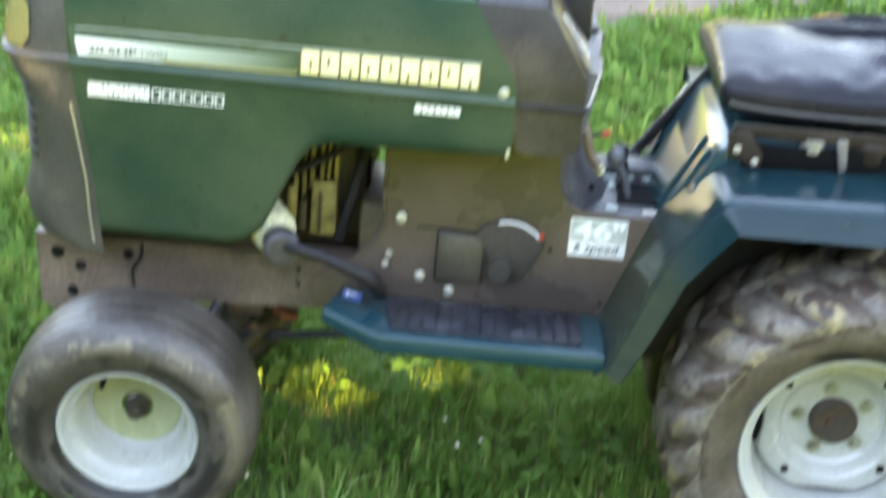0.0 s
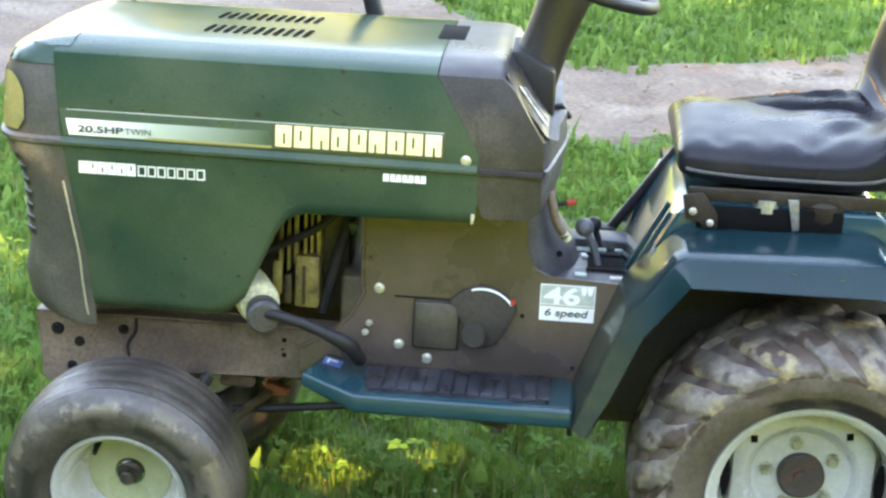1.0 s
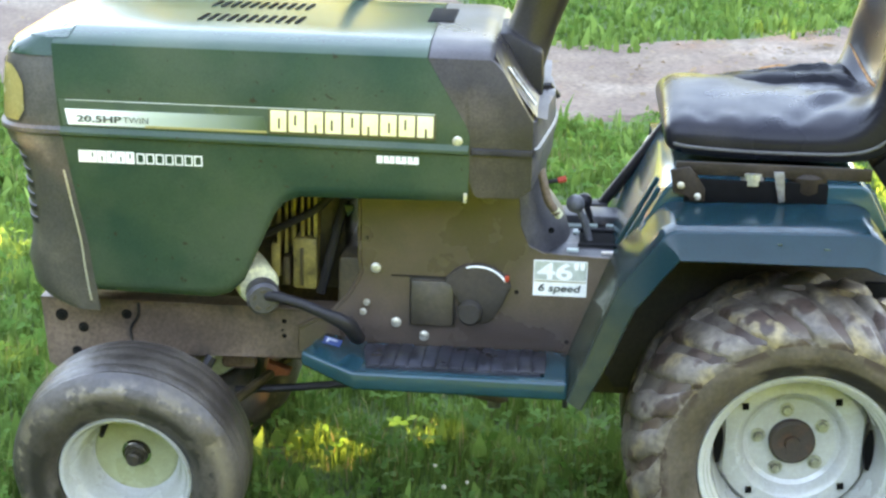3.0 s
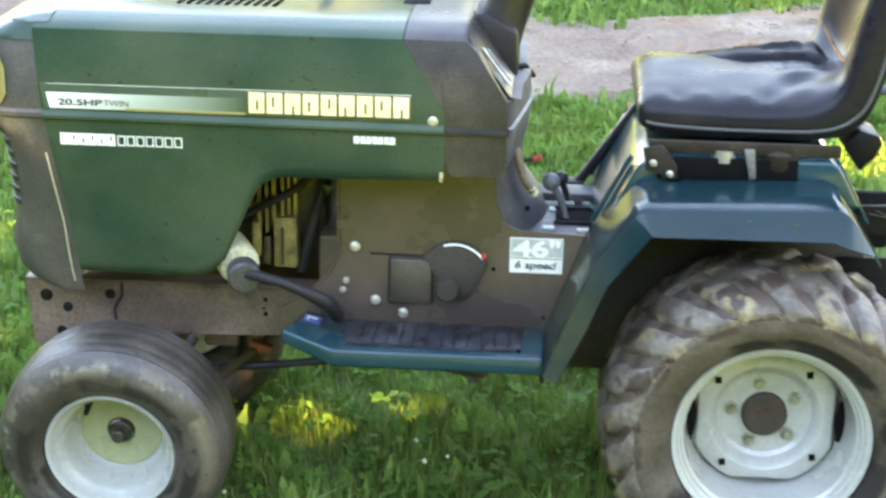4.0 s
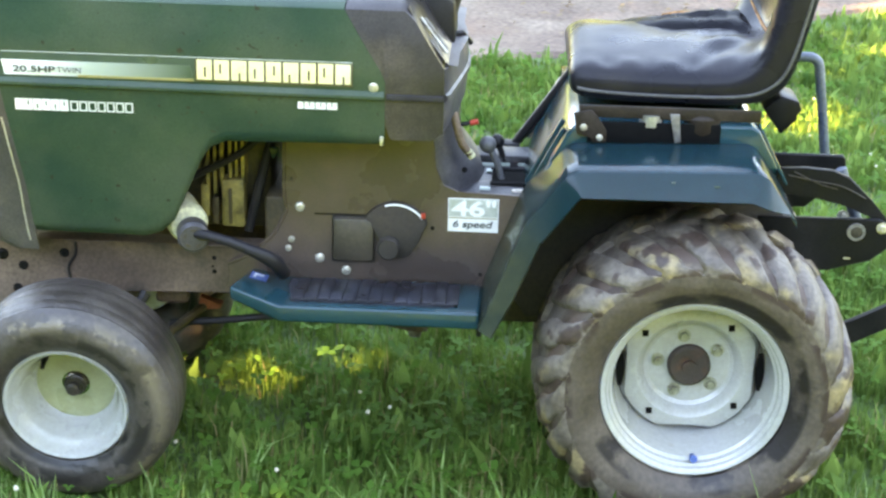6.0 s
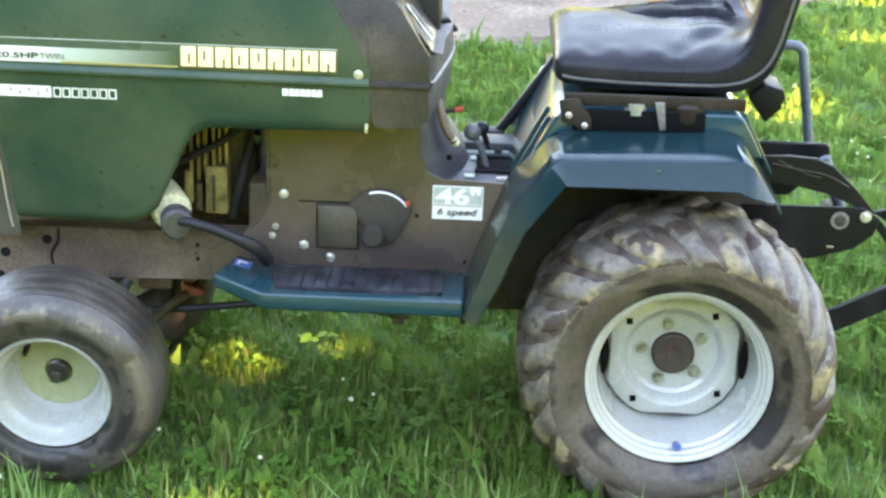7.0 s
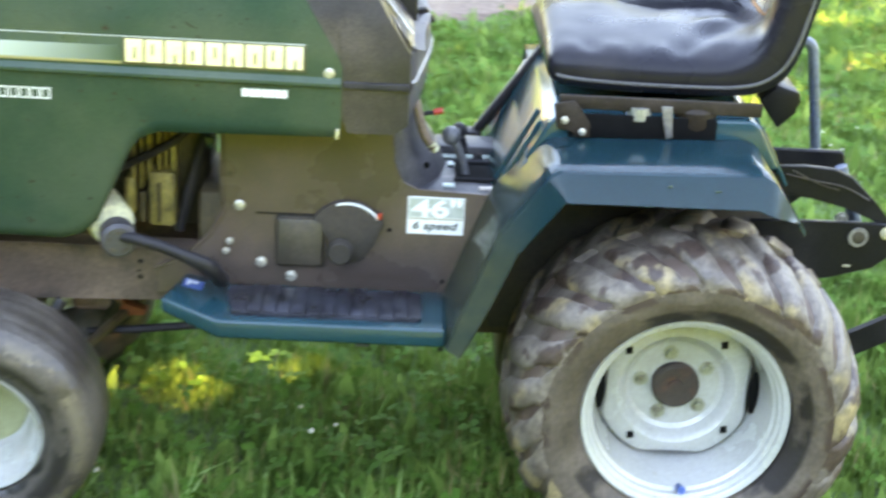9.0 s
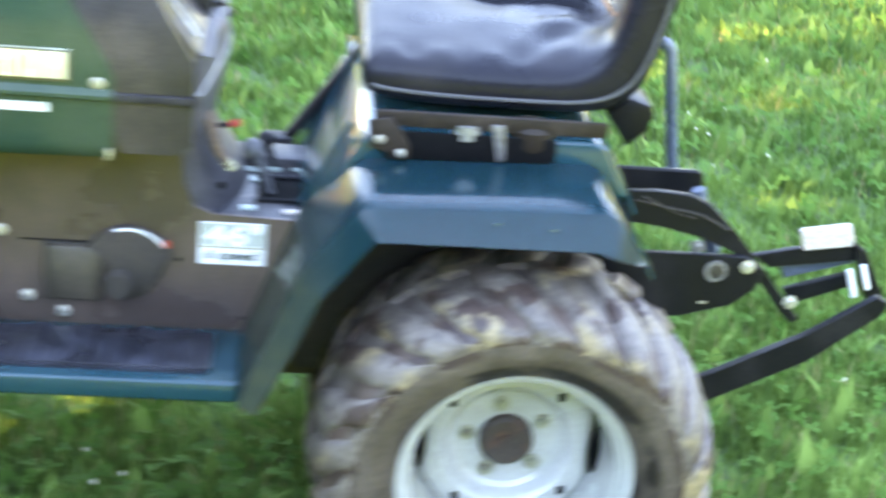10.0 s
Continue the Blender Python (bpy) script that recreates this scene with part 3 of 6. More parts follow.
def clover_leaves():
    rng = np.random.default_rng(11)
    V, Q, base = [], [], 0
    for x0, x1, y0, y1, dens, size in ((-2.4, 1.8, -1.3, 1.4, 800, 0.010), (-1.2, 0.2, -0.8, 0.5, 260, 0.015), (-3.2, 2.6, 0.8, 3.6, 380, 0.012), (-5, 4, 4.0, 8, 70, 0.016)):
        x, y, z, _ = scatter(rng, x0, x1, y0, y1, dens, 1.0)
        n = len(x)
        top = z + rng.uniform(0.03, 0.075, n)
        turn = rng.uniform(0, 2 * np.pi, n)
        tilt = rng.normal(0, 0.35, (n, 2))
        s = size * rng.uniform(0.7, 1.4, n)
        for k in range(3):
            a = turn + k * 2 * np.pi / 3
            out, side = np.stack([np.cos(a), np.sin(a)], 1), np.stack([-np.sin(a), np.cos(a)], 1)
            pts = []
            for f, g in ((0.0, 0.0), (0.75, -0.62), (1.5, 0.0), (0.75, 0.62)):
                d = (out * f + side * g) * s[:, None]
                pts.append(np.stack([x + d[:, 0], y + d[:, 1], top + (d * tilt).sum(1) + 0.25 * abs(g) * s], 1))
            V.append(np.stack(pts, 1).reshape(-1, 3))
            Q.append(base + 4 * np.arange(n)[:, None] + np.array([0, 1, 2, 3]))
            base += 4 * n
    ob = sheet("clover", np.concatenate(V), np.concatenate(Q), np.zeros((0, 3), int), M_CLOVER)
    return tagged(ob, "green clover leaves growing among the grass", "clover", kind="stuff")


clover_leaves()


def clover_flowers():
    rng = np.random.default_rng(21)
    bm = bmesh.new()
    spots = [(-0.626, -0.088, 0.066), (-0.601, -0.194, 0.075), (-0.946, -0.38, 0.088), (-1.02, -0.36, 0.08), (-0.56, -0.16, 0.07), (-0.75, -0.42, 0.06), (-1.2, -0.55, 0.07)]
    spots += [(rng.uniform(-2, 1.5), rng.uniform(-0.9, 1.0), rng.uniform(0.05, 0.08)) for _ in range(12)]
    spots += [(rng.normal(0.72, 0.12), rng.uniform(1.3, 2.7), 0.07) for _ in range(10)] + [(rng.uniform(-2.5, 2.3), rng.uniform(1.2, 3), 0.06) for _ in range(7)]
    for x, y, z in spots:
        r = rng.uniform(0.0035, 0.006) * (0.7 if y > 1.1 else 1.0)
        g = bmesh.ops.create_icosphere(bm, subdivisions=1, radius=r, matrix=pose(x, y, z, 0, 0, rng.uniform(0, 90)))
        for v in g["verts"]:
            v.co += Vector(rng.normal(0, r * 0.12, 3))
    return tagged(part("clover_flowers", bm, M_FLOWER), "small white clover flower heads in the grass", "flowers", kind="stuff")


clover_flowers()


def leaf_litter():
    rng = np.random.default_rng(31)
    V, Q = [], []
    for k in range(900):
        x = rng.uniform(-5, 4)
        a, b = interp(x, NEAR_EDGE), interp(x, FAR_EDGE)
        y = a + (b - a) * rng.beta(1.6, 1.2)
        s, t = rng.uniform(0.01, 0.03), rng.uniform(0, 6.28)
        c = Vector((x, y, height(x, y) + 0.016))
        q = [c + Vector((math.cos(t + i * 1.571) * s * (1 if i % 2 else 0.5), math.sin(t + i * 1.571) * s * (1 if i % 2 else 0.5), rng.uniform(0, 0.012))) for i in range(4)]
        V += [tuple(p) for p in q]
        Q.append((4 * k, 4 * k + 1, 4 * k + 2, 4 * k + 3))
    return tagged(sheet("fallen_leaves", V, np.array(Q), np.zeros((0, 3), int), M_LITTER), "brown dead leaves lying on the dirt track", "leaves", kind="stuff")


leaf_litter()

# ---- unseen trees added beside the lawn, between it and the sun ----
M_LEAF = leaf_material("tree_leaves", (0.05, 0.11, 0.025), (0.10, 0.19, 0.045), 0.3)
M_BARK = material("grey_brown_bark", (0.09, 0.07, 0.05), 0.9, second=(0.16, 0.13, 0.1), scale=8, grain=60, bump=0.8, bump_scale=30)
# leaves are left out here so that sun patches fall: x, y, half width
SUN_SPOTS = [(-0.84, 0.065, 0.016), (-0.75, 0.115, 0.022), (-0.66, 0.17, 0.016), (-1.8, 1.25, 0.1), (-1.62, 0.42, 0.05), (0.68, 2.2, 0.1), (0.95, 1.3, 0.06), (1.1, 2.0, 0.04), (1.4, 4.0, 0.15), (-1.9, -0.5, 0.06),
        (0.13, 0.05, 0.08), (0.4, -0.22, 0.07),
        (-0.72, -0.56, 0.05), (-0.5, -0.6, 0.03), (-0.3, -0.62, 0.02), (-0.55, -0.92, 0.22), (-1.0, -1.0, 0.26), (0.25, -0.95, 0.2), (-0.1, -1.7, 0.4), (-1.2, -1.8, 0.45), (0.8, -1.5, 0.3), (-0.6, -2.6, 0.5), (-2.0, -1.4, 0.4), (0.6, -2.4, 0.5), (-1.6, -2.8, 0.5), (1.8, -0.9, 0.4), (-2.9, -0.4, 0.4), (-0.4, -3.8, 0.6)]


def shade_tree(x, y, tall, seed):
    """An unseen tree added for shade: tapered trunk, limbs, leaf clumps with gaps cut out."""
    rng = np.random.default_rng(seed)
    tree = tagged(new("tree"), "unseen broad-leaved tree added beside the lawn for dappled shade", "tree", "trees beside the lawn")
    top = Vector((x, y, tall))
    bm = bmesh.new()
    add_tube(bm, [(x, y, -0.1), (x + 0.05, y, 0.3), (x - 0.06, y + 0.08, tall * 0.35), (x, y, tall * 0.7)], [0.30, 0.22, 0.17, 0.10], 12)
    part("trunk", bm, M_BARK, tree, "grey-brown tapered trunk")
    clumps = []
    for k in range(9):
        a, up = 2.4 * k + rng.uniform(-0.3, 0.3), rng.uniform(0.32, 0.62)
        start = Vector((x, y, tall * up))
        end = start + Vector((math.cos(a) * rng.uniform(1.3, 2.5), math.sin(a) * rng.uniform(1.3, 2.5), rng.uniform(0.7, 2.0)))
        part("limb", tube([start, start.lerp(end, 0.5) + Vector((0, 0, 0.15)), end], [0.085, 0.055, 0.02], 8), M_BARK, tree)
        clumps += [start.lerp(end, f) for f in (0.55, 0.8, 1.0)]
    clumps += [top + Vector((rng.normal(0, 1.2), rng.normal(0, 1.2), rng.uniform(-2.2, 0.4))) for _ in range(26)]
    n = 260
    c = np.repeat(np.array([tuple(v) for v in clumps]), n, 0)
    p = c + rng.normal(0, 1, c.shape) * np.array([0.5, 0.5, 0.34])
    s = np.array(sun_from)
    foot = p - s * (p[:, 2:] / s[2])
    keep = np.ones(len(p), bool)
    for gx0, gy0, r in SUN_SPOTS:
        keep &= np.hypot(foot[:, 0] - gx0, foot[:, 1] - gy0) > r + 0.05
    # leaves thinned to let more dappled sun onto foreground and far lawn
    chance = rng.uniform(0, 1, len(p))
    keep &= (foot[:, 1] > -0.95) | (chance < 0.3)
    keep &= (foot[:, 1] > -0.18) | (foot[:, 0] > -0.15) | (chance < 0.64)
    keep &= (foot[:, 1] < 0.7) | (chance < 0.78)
    p = p[keep]
    m = len(p)
    u = rng.normal(0, 1, (m, 3))
    u /= np.linalg.norm(u, axis=1)[:, None]
    w = np.cross(u, rng.normal(0, 1, (m, 3)))
    w /= np.linalg.norm(w, axis=1)[:, None]
    size = rng.uniform(0.06, 0.11, m)[:, None]
    verts = np.stack([p - u * size, p + w * size * 0.55, p + u * size, p - w * size * 0.55], 1).reshape(-1, 3)
    crown = sheet("crown", verts, np.arange(4 * m).reshape(-1, 4), np.zeros((0, 3), int), M_LEAF)
    crown.parent = tree
    return tree


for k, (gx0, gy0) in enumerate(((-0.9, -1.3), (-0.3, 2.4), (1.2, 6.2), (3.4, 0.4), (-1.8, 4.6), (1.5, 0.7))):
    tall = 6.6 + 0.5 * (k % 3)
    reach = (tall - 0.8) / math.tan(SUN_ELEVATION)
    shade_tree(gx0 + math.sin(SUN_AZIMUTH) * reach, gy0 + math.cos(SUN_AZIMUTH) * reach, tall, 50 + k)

# ---- the garden tractor ----
tractor = tagged(new("garden_tractor"), "dusty dark green garden tractor with black seat, parked on the lawn", "tractor")

# -- hood --
HC = C  # middle of the hood


def hflip(y):
    return 2 * HC - y


HOOD_SIDE = [(0.44, -0.318), (0.55, -0.333), (0.66, -0.346), (0.75, -0.352), (0.80, -0.3535), (0.86, -0.3475), (0.9115, -0.3365)]
HOOD_LOW = [(-1.3, 0.478), (-1.0, 0.474), (-0.97, 0.484), (-0.945, 0.508), (-0.89, 0.632), (-0.873, 0.656), (-0.845, 0.668), (-0.56, 0.673)]
SEAM = [(0.44, -1.2), (0.57, -1.21), (0.70, -1.232), (0.77, -1.243), (0.90, -1.256), (0.95, -1.26)]


def side_y(z):
    return interp(z, HOOD_SIDE)


def thicken(bm, depth):
    """Gives an open shell a thickness inwards, towards the tractor's middle."""
    bmesh.ops.recalc_face_normals(bm, faces=bm.faces)
    middle = Vector((-0.9, C, 0.6))
    out = sum((f.normal.dot(f.calc_center_median() - middle) * f.calc_area() for f in bm.faces))
    if out < 0:
        bmesh.ops.reverse_faces(bm, faces=bm.faces)
    old = {v: v.co.copy() for v in bm.verts}
    normals = {v: v.normal.copy() for v in bm.verts}
    rim = [e for e in bm.edges if len(e.link_faces) == 1]
    inner = {v: bm.verts.new(old[v] - normals[v] * depth) for v in list(old)}
    for f in list(bm.faces):
        bm.faces.new([inner[v] for v in reversed(f.verts)])
    for e in rim:
        a, b = e.verts
        bm.faces.new((a, b, inner[b], inner[a]))


def rolled(zb, zt):
    """The hood's side from its lower edge up, with the edge rolled inwards."""
    zs = [zb, zb + 0.004, zb + 0.009, zb + 0.015, zb + 0.022] + [zb + 0.022 + (zt - zb - 0.022) * k / 14 for k in range(1, 15)]
    return [(side_y(z) + 0.009 * max(0.0, 1 - (z - zb) / 0.021) ** 2, z) for z in zs]


def hood():
    top = [(-0.3345, 0.9133), (-0.300, 0.9215), (-0.272, 0.9285), (-0.25, 0.9305), (-0.18, 0.9315), (-0.1, 0.932), (HC, 0.932)]
    xs = [-1.243 + (1.243 - 0.636) * k / 40 for k in range(41)]
    xs = sorted(set(xs + [x for x, _ in HOOD_LOW if -1.24 < x < -0.64]))
    rings = []
    for x in xs:
        zb = interp(x, HOOD_LOW)
        half = rolled(zb, 0.9115) + top
        ring = half + [(hflip(y), z) for y, z in half[-2::-1]]
        w = max(0.0, 1 - (x + 1.243) / 0.12)
        drop = 0.0
        rings.append([(x + (interp(z, SEAM) + 1.243) * w, y, z - drop * (z > 0.9)) for y, z in ring])
    bm = loft(rings)
    # the side pieces that run on below the black shroud
    for m in (0, 1):
        cols = []
        for k in range(9):
            x = -0.636 + (0.636 - 0.563) * k / 8
            zb, zt = interp(x, HOOD_LOW), interp(x, [(-0.636, 0.9115), (-0.566, 0.80), (-0.563, 0.79)])
            cols.append([(x, hflip(y) if m else y, z) for y, z in rolled(zb, zt)])
        add_loft(bm, cols)
    bmesh.ops.remove_doubles(bm, verts=bm.verts, dist=0.0008)
    thicken(bm, 0.004)
    return part("hood", bm, M_GREEN, tractor, "dark green glossy painted hood, dust and lawn sheen in its blotches", 30)


the_hood = hood()


def on_side(name, x0, x1, z0, z1, mat, off=0.0015, slant=0.0, parent=None, label="", rise=0.0):
    """A thin plate on the hood's side, following its curve."""
    bm = bmesh.new()
    zs = [z0 + (z1 - z0) * k / 3 for k in range(4)]
    front = [[(x + slant * (z - z0), side_y(z) - off, z + rise * (x - x0)) for z in zs] for x in (x0, x1)]
    back = [[(x, y + off, z) for x, y, z in col] for col in front]
    add_loft(bm, front)
    add_loft(bm, back)
    for f, b in zip(front, back):
        add_loft(bm, [f, b])
    add_loft(bm, [[c[0] for c in front], [c[0] for c in back]])
    add_loft(bm, [[c[-1] for c in front], [c[-1] for c in back]])
    bmesh.ops.remove_doubles(bm, verts=bm.verts, dist=0.00005)
    return part(name, bm, mat, parent or the_hood, label, 60)


def ridge(pts, name, parent, label=""):
    """The raised moulding line along the hood's flank."""
    bm = bmesh.new()
    rings = []
    for x, y, z, s in pts:
        rings.append([(x, y + 0.004 * s, z + 0.013), (x, y - 0.004 * s, z + 0.004), (x, y - 0.0065 * s, z), (x, y - 0.0065 * s, z - 0.005), (x, y - 0.001 * s, z - 0.008), (x, y + 0.004 * s, z - 0.008)])
    add_loft(bm, rings, True, True)
    return part(name, bm, M_GREEN, parent, label, 30)


ridge([(-1.243, side_y(0.766), 0.768, 1), (-0.9, side_y(0.766), 0.766, 1), (-0.5645, side_y(0.766), 0.764, 1)], "moulding", the_hood, "raised moulding line along the hood")
ridge([(-1.243, hflip(side_y(0.766)), 0.768, -1), (-0.5645, hflip(side_y(0.766)), 0.764, -1)], "moulding", the_hood)

stripe = on_side("stripe_decal", -1.238, -0.618, 0.7785, 0.822, M_FADE, 0.0008, -0.16, label="faded silver and green stripe decal")
on_side("white_field", -1.229, -0.897, 0.7805, 0.807, M_STRIPE, 0.0016, -0.2, stripe)
on_side("gold_line", -1.10, -0.897, 0.7795, 0.7835, M_GOLDLINE, 0.002, 0, stripe)
plate = on_side("name_plate", -0.894, -0.619, 0.7795, 0.822, M_BROWN, 0.002, 0.0, label="brown plate with nine cream gold blocks")
for k in range(9):
    x = -0.8905 + k * 0.0302
    on_side("gold_block", x, x + 0.0262, 0.7835, 0.8185, M_GOLD, 0.003, 0.0, plate)
    on_side("gap_bar", x + (0.009 if k % 2 else 0.0125), x + (0.0125 if k % 2 else 0.016), (0.7885, 0.795, 0.7835)[k % 3], (0.806, 0.812, 0.798)[k % 3], M_BROWN, 0.0034, 0.0, plate)
maker = on_side("white_bar", -1.215, -1.1995, 0.716, 0.7365, M_WHITE, 0.0012, 0.0, label="row of white blocks and thin outlined boxes")
for k in range(1, 6):
    x = -1.215 + k * 0.0159
    on_side("white_block", x, x + 0.0146, 0.716, 0.7365, M_WHITE, 0.0012, 0.0, maker)
    on_side("gap_bar", x + 0.0065, x + 0.009, 0.719 + 0.006 * (k % 2), 0.728 + 0.0055 * (k % 2), M_GREEN, 0.0018, 0.0, maker)
for k in range(7):
    x = -1.117 + k * 0.0162
    for x0, x1, z0, z1 in ((x, x + 0.0135, 0.7168, 0.7186), (x, x + 0.0135, 0.7328, 0.7346), (x, x + 0.0018, 0.7186, 0.7328), (x + 0.0117, x + 0.0135, 0.7186, 0.7328)):
        on_side("thin_bar", x0, x1, z0, z1, M_WHITE, 0.0012, 0.0, maker)
small = on_side("white_bar", -0.715, -0.646, 0.7365, 0.749, M_WHITE, 0.0012, 0.0, label="small white bar decal")
for k in range(1, 7):
    on_side("gap_bar", -0.715 + k * 0.00985, -0.7133 + k * 0.00985, 0.7365 if k % 2 else 0.741, 0.749, M_GREEN, 0.0017, 0.0, small)
on_side("pale_line", -1.233, -0.62, 0.8211, 0.8221, M_GREYFIELD, 0.0022, 0.0, stripe)
TURN_SIDE = pose(0, 0, 0, 90)


def on_flank(x, z, off):
    return Matrix.Translation((x, side_y(z + 0.005) - off, z)) @ pose(0, 0, 0, 90)


lettering("power_text", "20.5HP", 0.0155, on_flank(-1.214, 0.7865, 0.003), M_INK, stripe, 0.075, 0.0003)
lettering("power_text", "TWIN", 0.0155, on_flank(-1.136, 0.7865, 0.003), M_INK, stripe, 0.042, -0.0002)
part("latch_button", disc_bolt(-0.583, -0.349, 0.779, 0.0095, 0.006), M_ZINC, the_hood, "pale plastic latch button")
part("edge_chip", box((-0.571, -0.3525, 0.674), (-0.565, -0.345, 0.69), 0.001), M_ZINC, the_hood, "bare metal corner")

# louvres in the hood's top
LOUVRE_Z = [(-0.25, 0.9305), (-0.18, 0.9315), (-0.095, 0.932), (-0.01, 0.9315), (0.06, 0.9305)]
for row, (y0, y1) in enumerate(((-0.19, -0.13), (-0.06, 0.0))):
    for k in range(11):
        x = -1.047 + k * 0.0168 - row * 0.003
        bm = bmesh.new()
        zf, zb = interp(y0, LOUVRE_Z), interp(y1, LOUVRE_Z)
        add_loft(bm, [[(x, y0, zf + 0.0012), (x + 0.0085, y0, zf + 0.0012)], [(x + 0.006, y1, zb + 0.0012), (x + 0.0145, y1, zb + 0.0012)]])
        bmesh.ops.solidify(bm, geom=bm.faces[:], thickness=0.003)
        part("vent_slot", bm, M_DARK, the_hood, "dark louvre slot" if k == 0 and row == 0 else "")

# -- nose --
NOSE_X = [(0.44, -1.282), (0.455, -1.320), (0.475, -1.340), (0.52, -1.347), (0.57, -1.335), (0.68, -1.335), (0.72, -1.345), (0.745, -1.365), (0.765, -1.368), (0.80, -1.365), (0.85, -1.362), (0.885, -1.358), (0.905, -1.345), (0.918, -1.315)]


def nose_point(z, u, off=0.0):
    """u from 0 (near seam) over 0.5 (front) to 1 (far seam)."""
    xf, xb = interp(z, NOSE_X), interp(z, SEAM)
    yn = side_y(min(z, 0.895)) + 0.001 + max(0.0, z - 0.895) * 0.9
    s = abs(u - 0.5) * 2
    depth = xb - xf
    a = (1 - s) * math.pi / 2
    half = HC - yn
    x = xb - depth * (math.sin(a) ** 0.55)
    y = HC - half * (math.cos(a) ** 0.42) * (1 if u < 0.5 else -1)
    return Vector((x - off * math.sin(a), y - off * math.cos(a) * (1 if u < 0.5 else -1), z))


def nose():
    zs = [0.44, 0.447, 0.455, 0.465, 0.475, 0.495, 0.52, 0.545, 0.57, 0.6, 0.64, 0.68, 0.72, 0.745, 0.755, 0.765, 0.772, 0.80, 0.83, 0.86, 0.885, 0.896]
    us = [0.5 - 0.5 * math.cos(math.pi * k / 60) for k in range(61)]
    bm = loft([[nose_point(z, u) for u in us] for z in zs])
    bmesh.ops.remove_doubles(bm, verts=bm.verts, dist=0.0008)
    thicken(bm, 0.004)
    return part("grille", bm, M_GRILLE, tractor, "dusty grey-brown plastic nose and grille", 40)


the_nose = nose()


def hood_front():
    us = [0.5 - 0.5 * math.cos(math.pi * k / 60) for k in range(61)]
    section = [(-0.3365, 0.9115), (-0.3345, 0.9133), (-0.300, 0.9215), (-0.272, 0.9285), (-0.25, 0.9305), (-0.18, 0.9315), (HC, 0.932)]
    rings = [[nose_point(z, u, 0.003) for u in us] for z in (0.892, 0.898, 0.905, 0.912, 0.917, 0.919)]
    y0 = -0.318
    for x in (-1.30, -1.27, -1.235):
        row = []
        for u, p in zip(us, rings[5]):
            f = (x - p.x) / (-1.235 - p.x) if p.x < x else 0.0
            y = p.y + (y0 + 0.0 + (hflip(y0) - y0) * (0.5 - 0.5 * math.cos(math.pi * u)) - p.y) * f * 0.5
            y = min(max(y, y0), hflip(y0))
            near = y if y < HC else hflip(y)
            row.append((max(x, p.x), y, min(interp(near, section), 0.919 + 0.01 * max(0.0, f)) + 0.0015))
        rings.append(row)
    bm = loft(rings)
    bmesh.ops.remove_doubles(bm, verts=bm.verts, dist=0.0008)
    return part("front_lip", bm, M_GREEN, the_hood, "green hood lip over the nose", 50)


hood_front()
for side in (0, 1):
    rows = []
    for k in range(15):
        z = 0.782 + 0.092 * k / 14
        lo, hi = 0.20 + 0.03 * math.sin(math.pi * k / 14) * 0, 0.40
        lo = interp(z, [(0.782, 0.12), (0.80, 0.085), (0.845, 0.085), (0.865, 0.12), (0.874, 0.17)])
        rows.append([nose_point(z, (lo + (hi - lo) * j / 10) if not side else 1 - (lo + (hi - lo) * j / 10), 0.0035) for j in range(11)])
    bm = loft(rows)
    bmesh.ops.solidify(bm, geom=bm.faces[:], thickness=0.003)
    part("headlight", bm, M_LENS, the_nose, "yellowed plastic headlight lens")
for k in range(7):
    z = 0.595 + k * 0.022
    us = [0.17 + 0.66 * j / 40 for j in range(41)]
    bm = loft([[nose_point(z, u, 0.0015) for u in us], [nose_point(z + 0.010, u, 0.0025) for u in us], [nose_point(z + 0.012, u, 0.0) for u in us]])
    part("grille_slat", bm, M_BLACK, the_nose)
ridge_bm = bmesh.new()
us = [k / 60 for k in range(61)]
add_loft(ridge_bm, [[nose_point(0.776, u, 0.001) for u in us], [nose_point(0.771, u, 0.007) for u in us], [nose_point(0.764, u, 0.007) for u in us], [nose_point(0.760, u, 0.001) for u in us]])
part("moulding", ridge_bm, M_GRILLE, the_nose)
edge = [nose_point(z, 0.004, 0.0035) for z in [0.46 + 0.02 * k for k in range(13)]]
part("worn_edge", tube(edge, 0.002, 6), M_ZINC, the_nose, "pale line along the seam edge")

